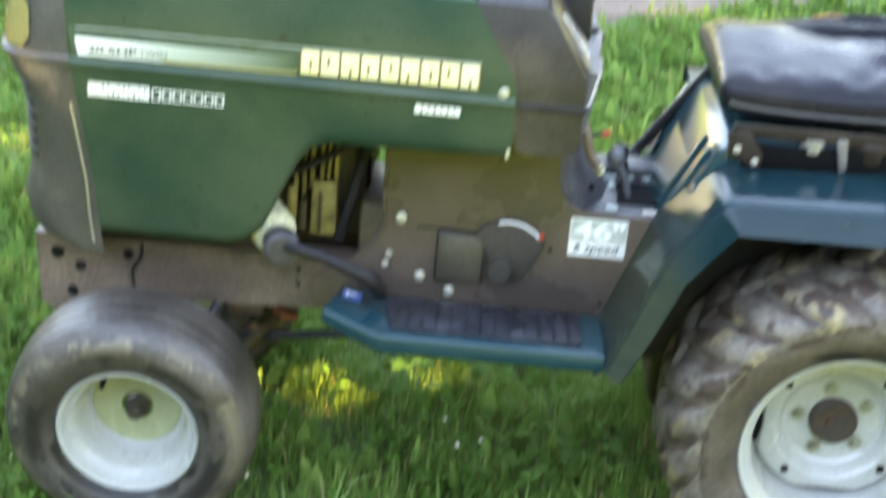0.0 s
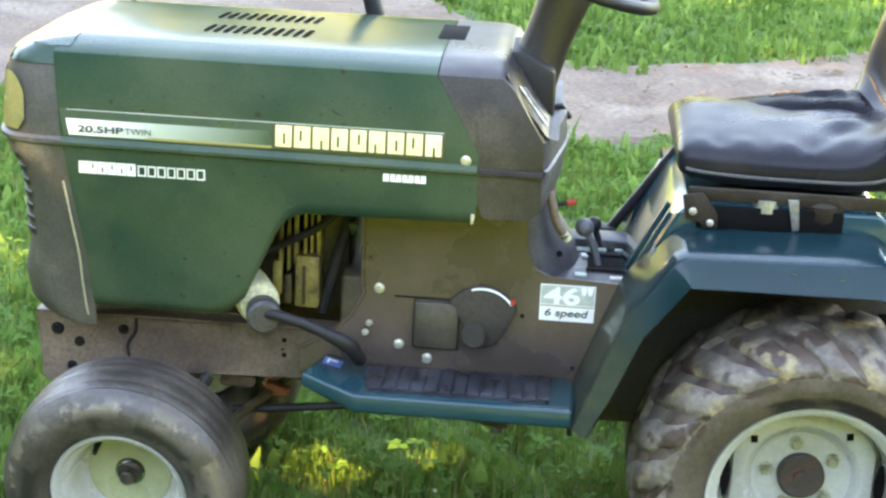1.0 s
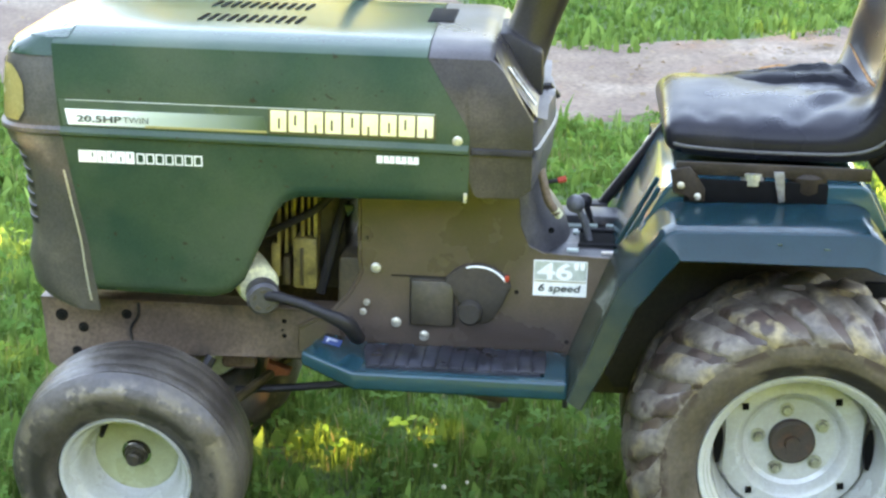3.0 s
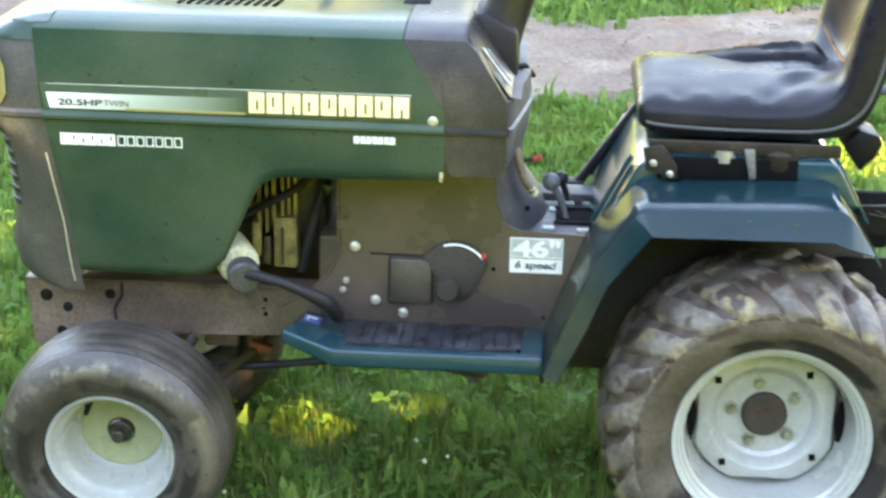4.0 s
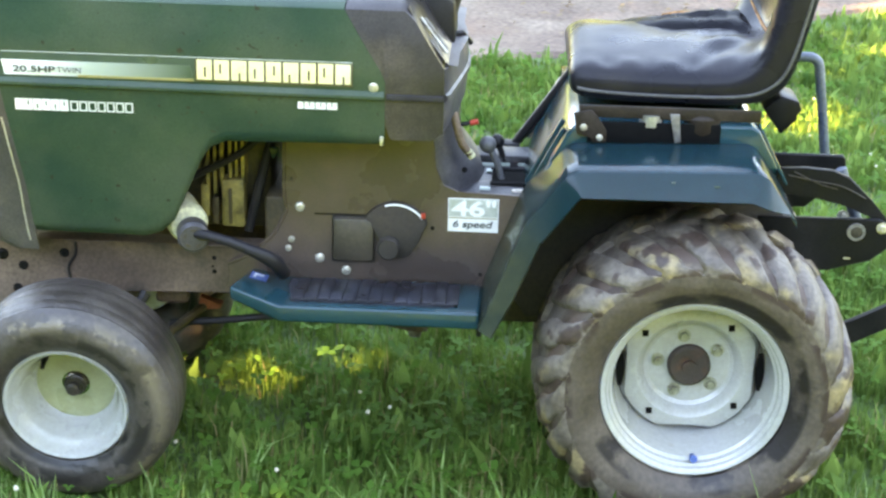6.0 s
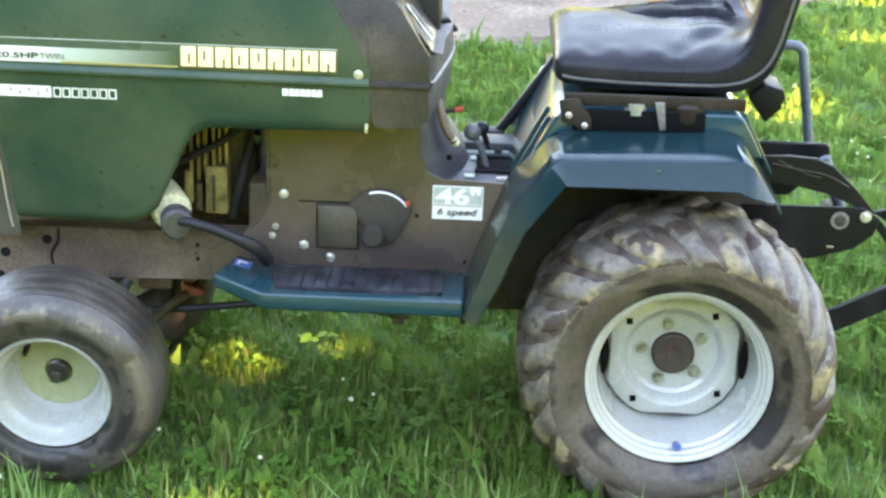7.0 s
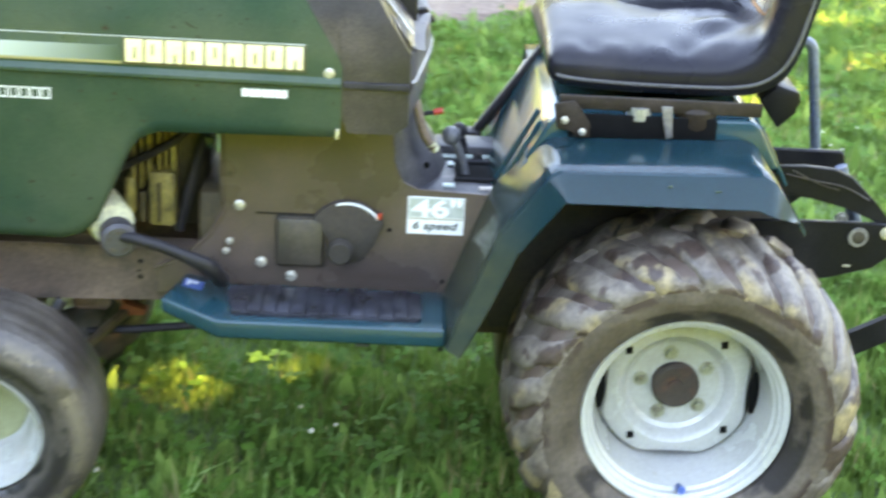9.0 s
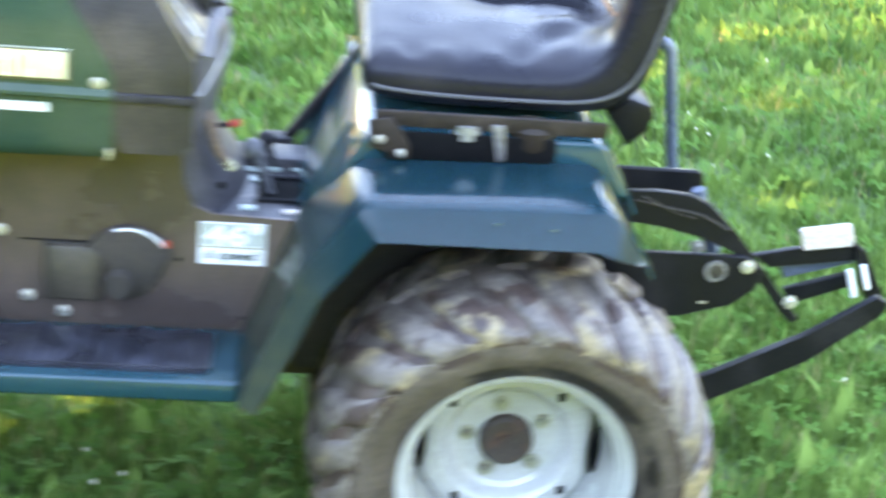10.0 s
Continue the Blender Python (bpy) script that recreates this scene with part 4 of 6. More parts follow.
# -- black shroud and dash behind the hood --
def dash_shroud():
    """Carries the hood's section on, then falls away to the dash."""
    crown = [(-0.3365, 0.9115), (-0.3345, 0.9133), (-0.300, 0.9215), (-0.272, 0.9285), (-0.25, 0.9305), (-0.18, 0.9315), (-0.1, 0.932), (HC, 0.932)]
    rings = []
    for k in range(25):
        x = -0.634 + (0.634 - 0.46) * k / 24
        zl = interp(x, [(-0.634, 0.9095), (-0.566, 0.80), (-0.561, 0.70), (-0.552, 0.683), (-0.48, 0.684), (-0.46, 0.70)])
        zu = interp(x, [(-0.634, 0.9115), (-0.53, 0.9115), (-0.512, 0.894), (-0.485, 0.852), (-0.46, 0.814)])
        zl = min(zl, zu - 0.002)
        f = interp(x, [(-0.634, 1.0), (-0.55, 1.0), (-0.46, 0.1)])
        half = [(side_y(zl + (zu - zl) * j / 12), zl + (zu - zl) * j / 12) for j in range(13)]
        shift = half[-1][0] + 0.3365
        half += [(y + shift * (1 - (y + 0.3365) / (HC + 0.3365)), zu + (z - 0.9115) * f) for y, z in crown[1:]]
        rings.append([(x, y, z) for y, z in half + [(hflip(y), z) for y, z in half[-2::-1]]])
    bm = loft(rings)
    end = rings[-1]
    bm2 = [bm.verts.new(p) for p in end]
    bm.faces.new(bm2)
    return part("dash_shroud", bm, M_SHROUD, tractor, "grey-black plastic dash shroud", 32)


shroud = dash_shroud()
part("air_inlet", box((-0.655, -0.13, 0.92), (-0.608, 0.0, 0.9335), 0.002), M_DARK, shroud, "dark inlet slot")
part("moulding", box((-0.56, -0.3575, 0.757), (-0.459, -0.348, 0.768), 0.002), M_BLACK, shroud)
BOW = [(-0.3475, -0.461), (-0.335, -0.455), (-0.28, -0.4475), (-0.18, -0.434), (-0.13, -0.429), (C, -0.4275)]


def bowed(levels):
    """Rings that follow the bowed rear of the dash: height, step outwards, step forwards."""
    half = BOW + [(hflip(y), x) for y, x in BOW[-2::-1]]
    return [[(x + out, y, z) for y, x in half] for z, out in levels]


part("dash_rear", loft(bowed([(0.818, -0.012), (0.814, 0.0), (0.772, 0.002), (0.756, 0.002), (0.71, -0.002), (0.69, -0.01)])), M_SKIRT, shroud, "scuffed grey rear face of the dash", 40)
PEDESTAL = [(-0.229, -0.5), (-0.2285, -0.465), (-0.2, -0.45), (-0.15, -0.443), (C, -0.438)]
half = PEDESTAL + [(hflip(y), x) for y, x in PEDESTAL[-2::-1]]
part("dash_pedestal", loft([[(x + out * min(1.0, 0.25 + (y + 0.232) * 8 if y < C else 1.0), y, z) for y, x in half] for z, out in ((0.70, 0.0), (0.66, 0.0), (0.63, 0.004), (0.607, 0.014), (0.59, 0.028), (0.57, 0.042), (0.548, 0.05))]), M_SKIRT, shroud, "dirty grey-black flared dash pedestal", 60)
part("hose", tube(bend([(-0.447, -0.215, 0.70), (-0.44, -0.222, 0.675), (-0.432, -0.222, 0.645), (-0.415, -0.215, 0.622)], 0.012, 4), 0.0075, 10), M_RAIL, shroud, "brown-grey hose end")
part("hose_tip", tube([(-0.420, -0.217, 0.629), (-0.411, -0.212, 0.617)], 0.0078, 10), M_CREAM, shroud, "pale hose tip")
part("pedestal_hole", spin([(0.0002, -0.004), (0.005, -0.004), (0.0055, 0.0)], pose(-0.424, -0.218, 0.592), 12), M_DARK, shroud)
part("moulding", loft(bowed([(0.771, 0.001), (0.768, 0.006), (0.759, 0.006), (0.756, 0.001)])), M_PIPING, shroud, "pale moulding")
part("dash_top", loft([[(x, y, z) for y in (-0.33, -0.2, hflip(-0.2), hflip(-0.33))] for x, z in ((-0.526, 0.917), (-0.512, 0.8925), (-0.485, 0.8565), (-0.455, 0.8185), (-0.438, 0.8165))]), M_SKIRT, shroud, "worn grey dash panel")
part("instrument_pod", prism([(-0.53, 0.80), (-0.53, 0.925), (-0.51, 0.925), (-0.452, 0.893), (-0.449, 0.80)], -0.165, hflip(-0.165), 0.008, 2), M_BLACK, shroud, "black plastic pod below the steering column", 40)
part("throttle_slot", tube([(-0.506, -0.30, 0.894), (-0.485, -0.30, 0.866), (-0.459, -0.30, 0.833)], 0.0028, 8), M_STEEL, shroud, "steel throttle slide")
part("throttle_slot", tube([(-0.500, -0.27, 0.886), (-0.459, -0.27, 0.832)], 0.0028, 8), M_ARMRING, shroud)
part("switch", spin([(0.0002, -0.022), (0.009, -0.022), (0.011, -0.014), (0.011, 0.0)], Matrix.Translation((-0.494, -0.262, 0.872)) @ pose(0, 0, 0, 0, 55, 0) @ pose(0, 0, 0, 90), 16), M_ZINC, shroud, "pale ignition switch")
part("choke_knob", spin([(0.0002, -0.03), (0.010, -0.03), (0.012, -0.02), (0.006, -0.012), (0.005, 0.0)], Matrix.Translation((-0.508, -0.29, 0.889)) @ pose(0, 0, 0, 0, 55, 0) @ pose(0, 0, 0, 90), 14), M_BLACK, shroud, "black choke knob")
part("dash_strap", tube([(-0.462, -0.12, 0.822), (-0.44, -0.10, 0.822), (-0.424, -0.06, 0.795)], 0.006, 8), M_BLACK, shroud)

# -- steering --
axis_base, axis_top = Vector((-0.489, C, 0.879)), Vector((-0.42, C, 1.08))
lean_dir = (axis_top - axis_base).normalized()
wheel_m = Matrix.Translation(axis_top + Vector((-0.035, 0, -0.022))) @ lean_dir.to_track_quat('Z', 'Y').to_matrix().to_4x4() @ pose(0, 0, 0, 90)
steer = part("steering_wheel", spin([(0.168 + 0.0135 * math.cos(a), 0.0115 * math.sin(a)) for a in [2 * math.pi * k / 12 for k in range(12)]], wheel_m, 56, True), M_BLACK, tractor, "black plastic steering wheel")
hub = bmesh.new()
add_spin(hub, [(0.0002, 0.012), (0.04, 0.010), (0.052, -0.004), (0.045, -0.028), (0.03, -0.03)], wheel_m, 28)
part("hub", hub, M_BLACK, steer)
for a in (15, 165, 270):
    q = wheel_m @ pose(0, 0, 0, 0, a, 0)
    part("spoke", box((0.04, -0.012, -0.024), (0.162, -0.002, 0.024), 0.004, q), M_BLACK, steer)
col_pts = [axis_base + lean_dir * d for d in (-0.02, 0.02, 0.06, 0.10, 0.15, 0.19)]
part("steering_column", tube(col_pts, [0.046, 0.043, 0.041, 0.042, 0.045, 0.048], 24), M_COLUMN, tractor, "black tapered steering column cover")
part("far_lever", tube([(-0.80, 0.20, 0.90), (-0.815, 0.20, 0.95), (-0.835, 0.2, 0.99), (-0.85, 0.2, 1.03)], [0.018, 0.016, 0.012, 0.011], 10), M_BLACK, tractor, "black handle beyond the hood")

# -- side panels over the gearbox tunnel --
PANEL = [(-0.757, 0.60), (-0.757, 0.535), (-0.753, 0.505), (-0.775, 0.462), (-0.81, 0.425), (-0.865, 0.395), (-0.865, 0.35), (-0.36, 0.35), (-0.305, 0.41), (-0.300, 0.535), (-0.312, 0.551), (-0.435, 0.553), (-0.462, 0.565), (-0.478, 0.60), (-0.484, 0.70), (-0.757, 0.70)]
PY = -0.236
side_panel = part("side_panel", prism(PANEL, PY, PY + 0.006, 0.0015, 1), M_PANEL, tractor, "dusty black sheet metal side panel", 30)
part("side_panel", prism(PANEL, flip(PY) - 0.006, flip(PY), 0.0015, 1), M_PANEL, tractor)
part("panel_flange", tube([(-0.757, PY - 0.001, 0.66), (-0.757, PY - 0.001, 0.535), (-0.753, PY - 0.001, 0.505), (-0.775, PY - 0.001, 0.462), (-0.81, PY - 0.001, 0.425), (-0.865, PY - 0.001, 0.395)], 0.0035, 6), M_PANEL, side_panel)
for x, z, r in ((-0.735, 0.514, 0.0095), (-0.698, 0.414, 0.0095), (-0.648, 0.391, 0.0095), (-0.751, 0.449, 0.0065), (-0.757, 0.431, 0.0065)):
    part("bolt", disc_bolt(x + 0.0075, PY, z, r, 0.006), M_ZINC, side_panel)
for x, z, r in ((-0.484, 0.481, 0.004), (-0.748, 0.568, 0.003), (-0.392, 0.392, 0.004)):
    part("hole", disc_bolt(x + 0.004, PY, z, r, 0.0006), M_DARK, side_panel)
cover = bmesh.new()
add_box(cover, (-0.666, PY - 0.011, 0.412), (-0.588, PY + 0.001, 0.498), 0.008)
part("cover_edge", box((-0.6675, PY - 0.0022, 0.4095), (-0.5865, PY, 0.5002), 0.0006), M_GUARD, side_panel, "dark line round the cover")
part("access_cover", cover, M_COVER, side_panel, "square raised access cover")
part("cover_seam", box((-0.70, PY - 0.002, 0.5005), (-0.565, PY, 0.503), 0.0005), M_DARK, side_panel)
dial = bmesh.new()
pts = [(-0.558, 0.43)]
for k in range(13):
    a = radians(150 - k * 10.5)
    pts.append((-0.549 + 0.066 * math.cos(a), 0.466 + 0.066 * math.sin(a)))
pts += [(-0.505, 0.455), (-0.525, 0.425), (-0.543, 0.42)]
add_prism(dial, pts, PY - 0.010, PY + 0.001, 0.004, 2)
the_dial = part("depth_dial", dial, M_GUARD, side_panel, "black fan-shaped dial with a white scale", 40)
arc = [(-0.549 + 0.062 * math.cos(radians(a)), PY - 0.0108, 0.466 + 0.062 * math.sin(radians(a))) for a in range(108, 34, -6)]
part("scale", tube(arc, 0.002, 6), M_WHITE, the_dial, "white scale arc")
part("pointer", box((-0.501, PY - 0.013, 0.503), (-0.493, PY - 0.009, 0.514), 0.001), M_RED, the_dial, "red pointer")
part("knob", spin([(0.0002, PY - 0.026), (0.018, PY - 0.026), (0.022, PY - 0.020), (0.022, PY - 0.009)], pose(-0.56, 0, 0.444), 22), M_GUARD, the_dial)
decal = part("cut_width_decal", box((-0.4515, PY - 0.0015, 0.4775), (-0.358, PY, 0.5425), 0.0), M_WHITE, side_panel, "white decal with cutting width and gears")
part("upper_field", box((-0.45, PY - 0.0022, 0.5075), (-0.3595, PY - 0.001, 0.541), 0.0), M_GREYFIELD, decal, "grey green field")
lettering("width_text", '46"', 0.041, Matrix.Translation((-0.4455, PY - 0.003, 0.5095)) @ TURN_SIDE, M_WHITE, decal, 0.083, 0.0011)
lettering("gears_text", "6 speed", 0.0185, Matrix.Translation((-0.443, PY - 0.0025, 0.4865)) @ TURN_SIDE @ Matrix(((1, 0.22, 0, 0), (0, 1, 0, 0), (0, 0, 1, 0), (0, 0, 0, 1))), M_INK, decal, 0.072, 0.0003)
part("rule", box((-0.45, PY - 0.0022, 0.5035), (-0.3595, PY - 0.001, 0.5055), 0.0), M_GOLDLINE, decal)

# -- chassis --
rail_pts = [(-1.335, 0.425), (-0.70, 0.425), (-0.70, 0.335), (-0.80, 0.335), (-1.18, 0.325), (-1.30, 0.285), (-1.325, 0.30)]
for y in (-0.2295, flip(-0.2295) - 0.006):
    rail = part("frame_rail", prism(rail_pts, y, y + 0.006, 0.0015, 1), M_RAIL, tractor, "dusty brown steel frame rail", 30)
    if y < 0:
        part("rail_lip", box((-1.335, y, 0.421), (-0.80, y + 0.05, 0.427), 0.001), M_RAIL, rail)
        for x, z, r in ((-1.297, 0.394, 0.008), (-1.258, 0.372, 0.0065), (-1.178, 0.401, 0.0065), (-1.272, 0.325, 0.0065)):
            part("rail_bolt", hexhead(x, y, z, r, 0.006), M_HITCH, rail, "dark bolt head")
        for x, z, r in ((-0.892, 0.402, 0.0045), (-0.892, 0.374, 0.0045), (-0.895, 0.385, 0.0025)):
            part("rail_hole", disc_bolt(x, y, z, r, 0.0006), M_DARK, rail)
        part("wire", tube(bend([(-1.155, y - 0.004, 0.425), (-1.155, y - 0.004, 0.40), (-1.172, y - 0.004, 0.375), (-1.166, y - 0.004, 0.335)], 0.01, 4), 0.003, 6), M_BLACK, rail, "thin black wire")
part("tunnel", box((-0.80, -0.2, 0.28), (-0.1, flip(-0.2), 0.52), 0.01), M_ENGINE, tractor, "dark gearbox tunnel")
# Unseen housing, added to block light under the chassis.
gearbox = bmesh.new()
add_box(gearbox, (-0.28, -0.19, 0.17), (0.12, flip(-0.19), 0.36), 0.03, None, 3)
add_tube(gearbox, [(0.0, -0.36, 0.28), (0.0, flip(-0.36), 0.28)], 0.035, 14)
part("transaxle", gearbox, M_ENGINE, tractor, "oily dark transaxle housing with axle")
axle = bmesh.new()
add_tube(axle, [(-1.13, -0.34, 0.20), (-1.13, -0.18, 0.225), (-1.13, C, 0.26), (-1.13, flip(-0.18), 0.225), (-1.13, flip(-0.34), 0.20)], 0.026, 10)
add_box(axle, (-1.17, -0.12, 0.24), (-1.09, flip(-0.12), 0.42), 0.006)
part("front_axle", axle, M_ENGINE, tractor, "black front axle beam")
part("tie_rod", tube([(-1.02, -0.32, 0.235), (-0.93, -0.08, 0.25), (-0.86, 0.1, 0.26)], 0.009, 8), M_ENGINE, tractor)
part("drag_link", tube([(-1.06, -0.30, 0.26), (-1.04, -0.27, 0.30), (-1.02, -0.25, 0.335)], 0.010, 8), M_BLACK, tractor)
part("mount_plate", box((-1.02, -0.17, 0.282), (-0.955, -0.16, 0.305), 0.009), M_RAIL, tractor, "worn steel mount")
part("lift_frame", prism([(-1.06, 0.33), (-0.8, 0.34), (-0.72, 0.34), (-0.72, 0.275), (-0.86, 0.262), (-0.98, 0.27), (-1.06, 0.30)], -0.075, 0.06, 0.006), M_HITCH, tractor, "dark oily lift frame under the chassis")
part("belt_guard", prism([(-0.95, 0.243), (-0.905, 0.245), (-0.90, 0.258), (-0.93, 0.262), (-0.945, 0.272)], -0.11, -0.09, 0.003), M_ORANGE, tractor, "orange bracket")
part("belt_rod", tube(bend([(-1.0, -0.14, 0.225), (-0.90, -0.14, 0.235), (-0.70, -0.16, 0.27)], 0.02), 0.008, 8), M_BLACK, tractor)
part("under_plate", prism([(-0.66, 0.234), (-0.505, 0.220), (-0.49, 0.207), (-0.51, 0.202), (-0.56, 0.213), (-0.67, 0.228)], -0.09, 0.06, 0.003), M_RAIL, tractor, "rusty plate under the chassis")
part("under_stub", box((-0.53, -0.085, 0.19), (-0.505, -0.06, 0.205), 0.003), M_ARMRING, tractor)
part("step_brace", tube([(-0.385, -0.32, 0.37), (-0.387, -0.3, 0.31), (-0.386, -0.3, 0.295)], 0.005, 6), M_BLACK, tractor)

# -- engine in the opening --
engine = part("engine", box((-1.0, -0.14, 0.43), (-0.79, 0.03, 0.86), 0.02), M_ENGINE, tractor, "oily dark engine block")
for k, (x, w, z0) in enumerate(((-0.912, 0.007, 0.50), (-0.898, 0.006, 0.515), (-0.886, 0.008, 0.53), (-0.869, 0.006, 0.545), (-0.857, 0.005, 0.55), (-0.846, 0.007, 0.545))):
    part("cooling_fin", box((x, -0.185, z0), (x + w, -0.135, 0.665), 0.0015), M_OLIVE, engine, "olive cast cooling fin" if k == 0 else "")
part("cylinder", box((-0.965, -0.175, 0.555), (-0.92, -0.13, 0.64), 0.012), M_OLIVE, engine, "olive cylinder cover")
part("cover_block", box((-0.882, -0.195, 0.452), (-0.838, -0.15, 0.548), 0.006), M_OLIVE, engine, "yellowish olive engine cover")
part("cover_rib", box((-0.868, -0.2, 0.46), (-0.862, -0.194, 0.53), 0.001), M_ENGINE, engine)
part("cover_block", box((-0.922, -0.19, 0.47), (-0.905, -0.15, 0.535), 0.005), M_OLIVE, engine)
part("cover_block", box((-0.901, -0.19, 0.455), (-0.888, -0.15, 0.51), 0.004), M_ENGINE, engine)
part("hose", tube(bend([(-0.96, -0.2, 0.54), (-0.89, -0.2, 0.575), (-0.84, -0.19, 0.60), (-0.80, -0.18, 0.64)], 0.02), 0.007, 8), M_BLACK, engine)
part("rod", tube([(-0.79, -0.17, 0.62), (-0.835, -0.175, 0.44)], 0.009, 8), M_BLACK, engine)
part("tie_bolt", disc_bolt(-0.79, -0.18, 0.49, 0.009, 0.008), M_GOLD, engine)
part("green_clip", prism([(-0.79, 0.615), (-0.772, 0.615), (-0.772, 0.605), (-0.783, 0.592)], -0.2, -0.19, 0.002), M_GREEN, engine)
flt = Matrix.Translation((-0.948, -0.235, 0.487)) @ pose(0, 0, 0, 0, 0, 24)
part("oil_filter", spin([(0.0002, 0.05), (0.036, 0.05), (0.037, 0.03), (0.037, -0.045), (0.033, -0.052), (0.0002, -0.054)], flt, 28), M_CREAM, engine, "cream painted oil filter")

# -- brake pedal --
pedal = part("brake_pedal", tube([(-0.912, -0.335, 0.49), (-0.88, -0.35, 0.492), (-0.84, -0.355, 0.484), (-0.80, -0.355, 0.468), (-0.775, -0.352, 0.456), (-0.76, -0.34, 0.442), (-0.75, -0.30, 0.405)], [0.009, 0.0095, 0.0095, 0.0105, 0.013, 0.0145, 0.013], 10), M_BLACK, tractor, "dark steel brake pedal arm")
cap_m = Matrix.Translation((-0.914, -0.318, 0.484)) @ pose(0, 0, 0, 0, 0, 14)
part("pedal_pad", spin([(0.0002, -0.03), (0.024, -0.03), (0.029, -0.024), (0.029, 0.008), (0.022, 0.02), (0.0002, 0.02)], cap_m, 24), M_SKIRT, pedal, "round grey rubber pedal pad")
for k in range(5):
    a = 2 * math.pi * k / 5 + 0.3
    part("pad_slot", box((-0.005, -0.0315, -0.0025), (0.005, -0.029, 0.0025), 0.0005, cap_m @ pose(0.016 * math.cos(a), 0, 0.016 * math.sin(a), 0, -math.degrees(a) + 90, 0)), M_HUB, pedal)


# -- footrests --
STEP_M = Matrix.Translation((0, -0.34, 0.387)) @ pose(0, 0, 0, -6.3)
KICK = Matrix.Translation((-0.80, 0, 0)) @ pose(0, 0, 0, 0, 13.3, 0) @ Matrix.Translation((0.80, 0, 0))


def step_z(y):
    return 0.387 + (-0.34 - y) * math.tan(radians(6.3))


def footrest(near):
    s = (lambda y: y) if near else flip
    outline = [(-0.835, -0.40), (-0.742, -0.438), (-0.385, -0.438), (-0.382, -0.24), (-0.742, -0.24), (-0.815, -0.25)]
    bm = bmesh.new()
    kick = [(0.742, 0.0), (0.835, 0.022)]
    t = [bm.verts.new((x, s(y), step_z(y) + interp(-x, kick))) for x, y in outline]
    low_v = [bm.verts.new((x, s(y), step_z(y) - 0.032 + 1.3 * interp(-x, kick))) for x, y in outline]
    for a, b, c, d in ((1, 2, 3, 4), (0, 1, 4, 5)):
        bm.faces.new((t[a], t[b], t[c], t[d]))
        bm.faces.new((low_v[d], low_v[c], low_v[b], low_v[a]))
    for i in range(6):
        j = (i + 1) % 6
        bm.faces.new((t[j], t[i], low_v[i], low_v[j]))
    bmesh.ops.recalc_face_normals(bm, faces=bm.faces)
    bmesh.ops.bevel(bm, geom=bm.edges[:], offset=0.006, segments=3, affect='EDGES', profile=0.5)
    ob = part("footrest", bm, M_TEAL, tractor, "dark green steel footrest, sky reflection in its teal paint", 35)
    mat_pts = [(-0.738, -0.31), (-0.722, -0.412), (-0.43, -0.412), (-0.432, -0.27), (-0.738, -0.27)]
    bm = bmesh.new()
    a = [bm.verts.new((x, s(y), step_z(y) - 0.0005)) for x, y in mat_pts]
    b = [bm.verts.new((x, s(y), step_z(y) + 0.0045)) for x, y in mat_pts]
    bm.faces.new(a)
    bm.faces.new(b)
    for i in range(5):
        j = (i + 1) % 5
        bm.faces.new((a[i], a[j], b[j], b[i]))
    part("tread_pad", bm, M_PAD, ob, "worn black rubber tread pad", 35)
    if near:
        for k in range(13):
            x = -0.722 + k * 0.0232
            part("tread_rib", box((x, -0.066, 0.004), (x + 0.0200, 0.062 + 0.006 * (k % 3), 0.0072), 0.0012, STEP_M), M_PAD, ob)
        lab = part("sticker", box((-0.815, 0.02, 0.0125), (-0.783, 0.062, 0.0138), 0.0, STEP_M @ KICK), M_BLUE, ob, "small blue sticker with a pale sign")
        part("sticker_mark", box((-0.809, 0.03, 0.0138), (-0.805, 0.054, 0.0146), 0.0, STEP_M @ KICK), M_WHITE, lab)
        part("sticker_mark", box((-0.805, 0.046, 0.0138), (-0.791, 0.052, 0.0146), 0.0, STEP_M @ KICK), M_WHITE, lab)
        part("bolt", disc_bolt(-0.39, 0, 0, 0.006, 0.004), M_RUST, ob).matrix_world = pose(-0.39 + 0.39, -0.255, 0.379, 84)
    return ob


footrest(True)
footrest(False)


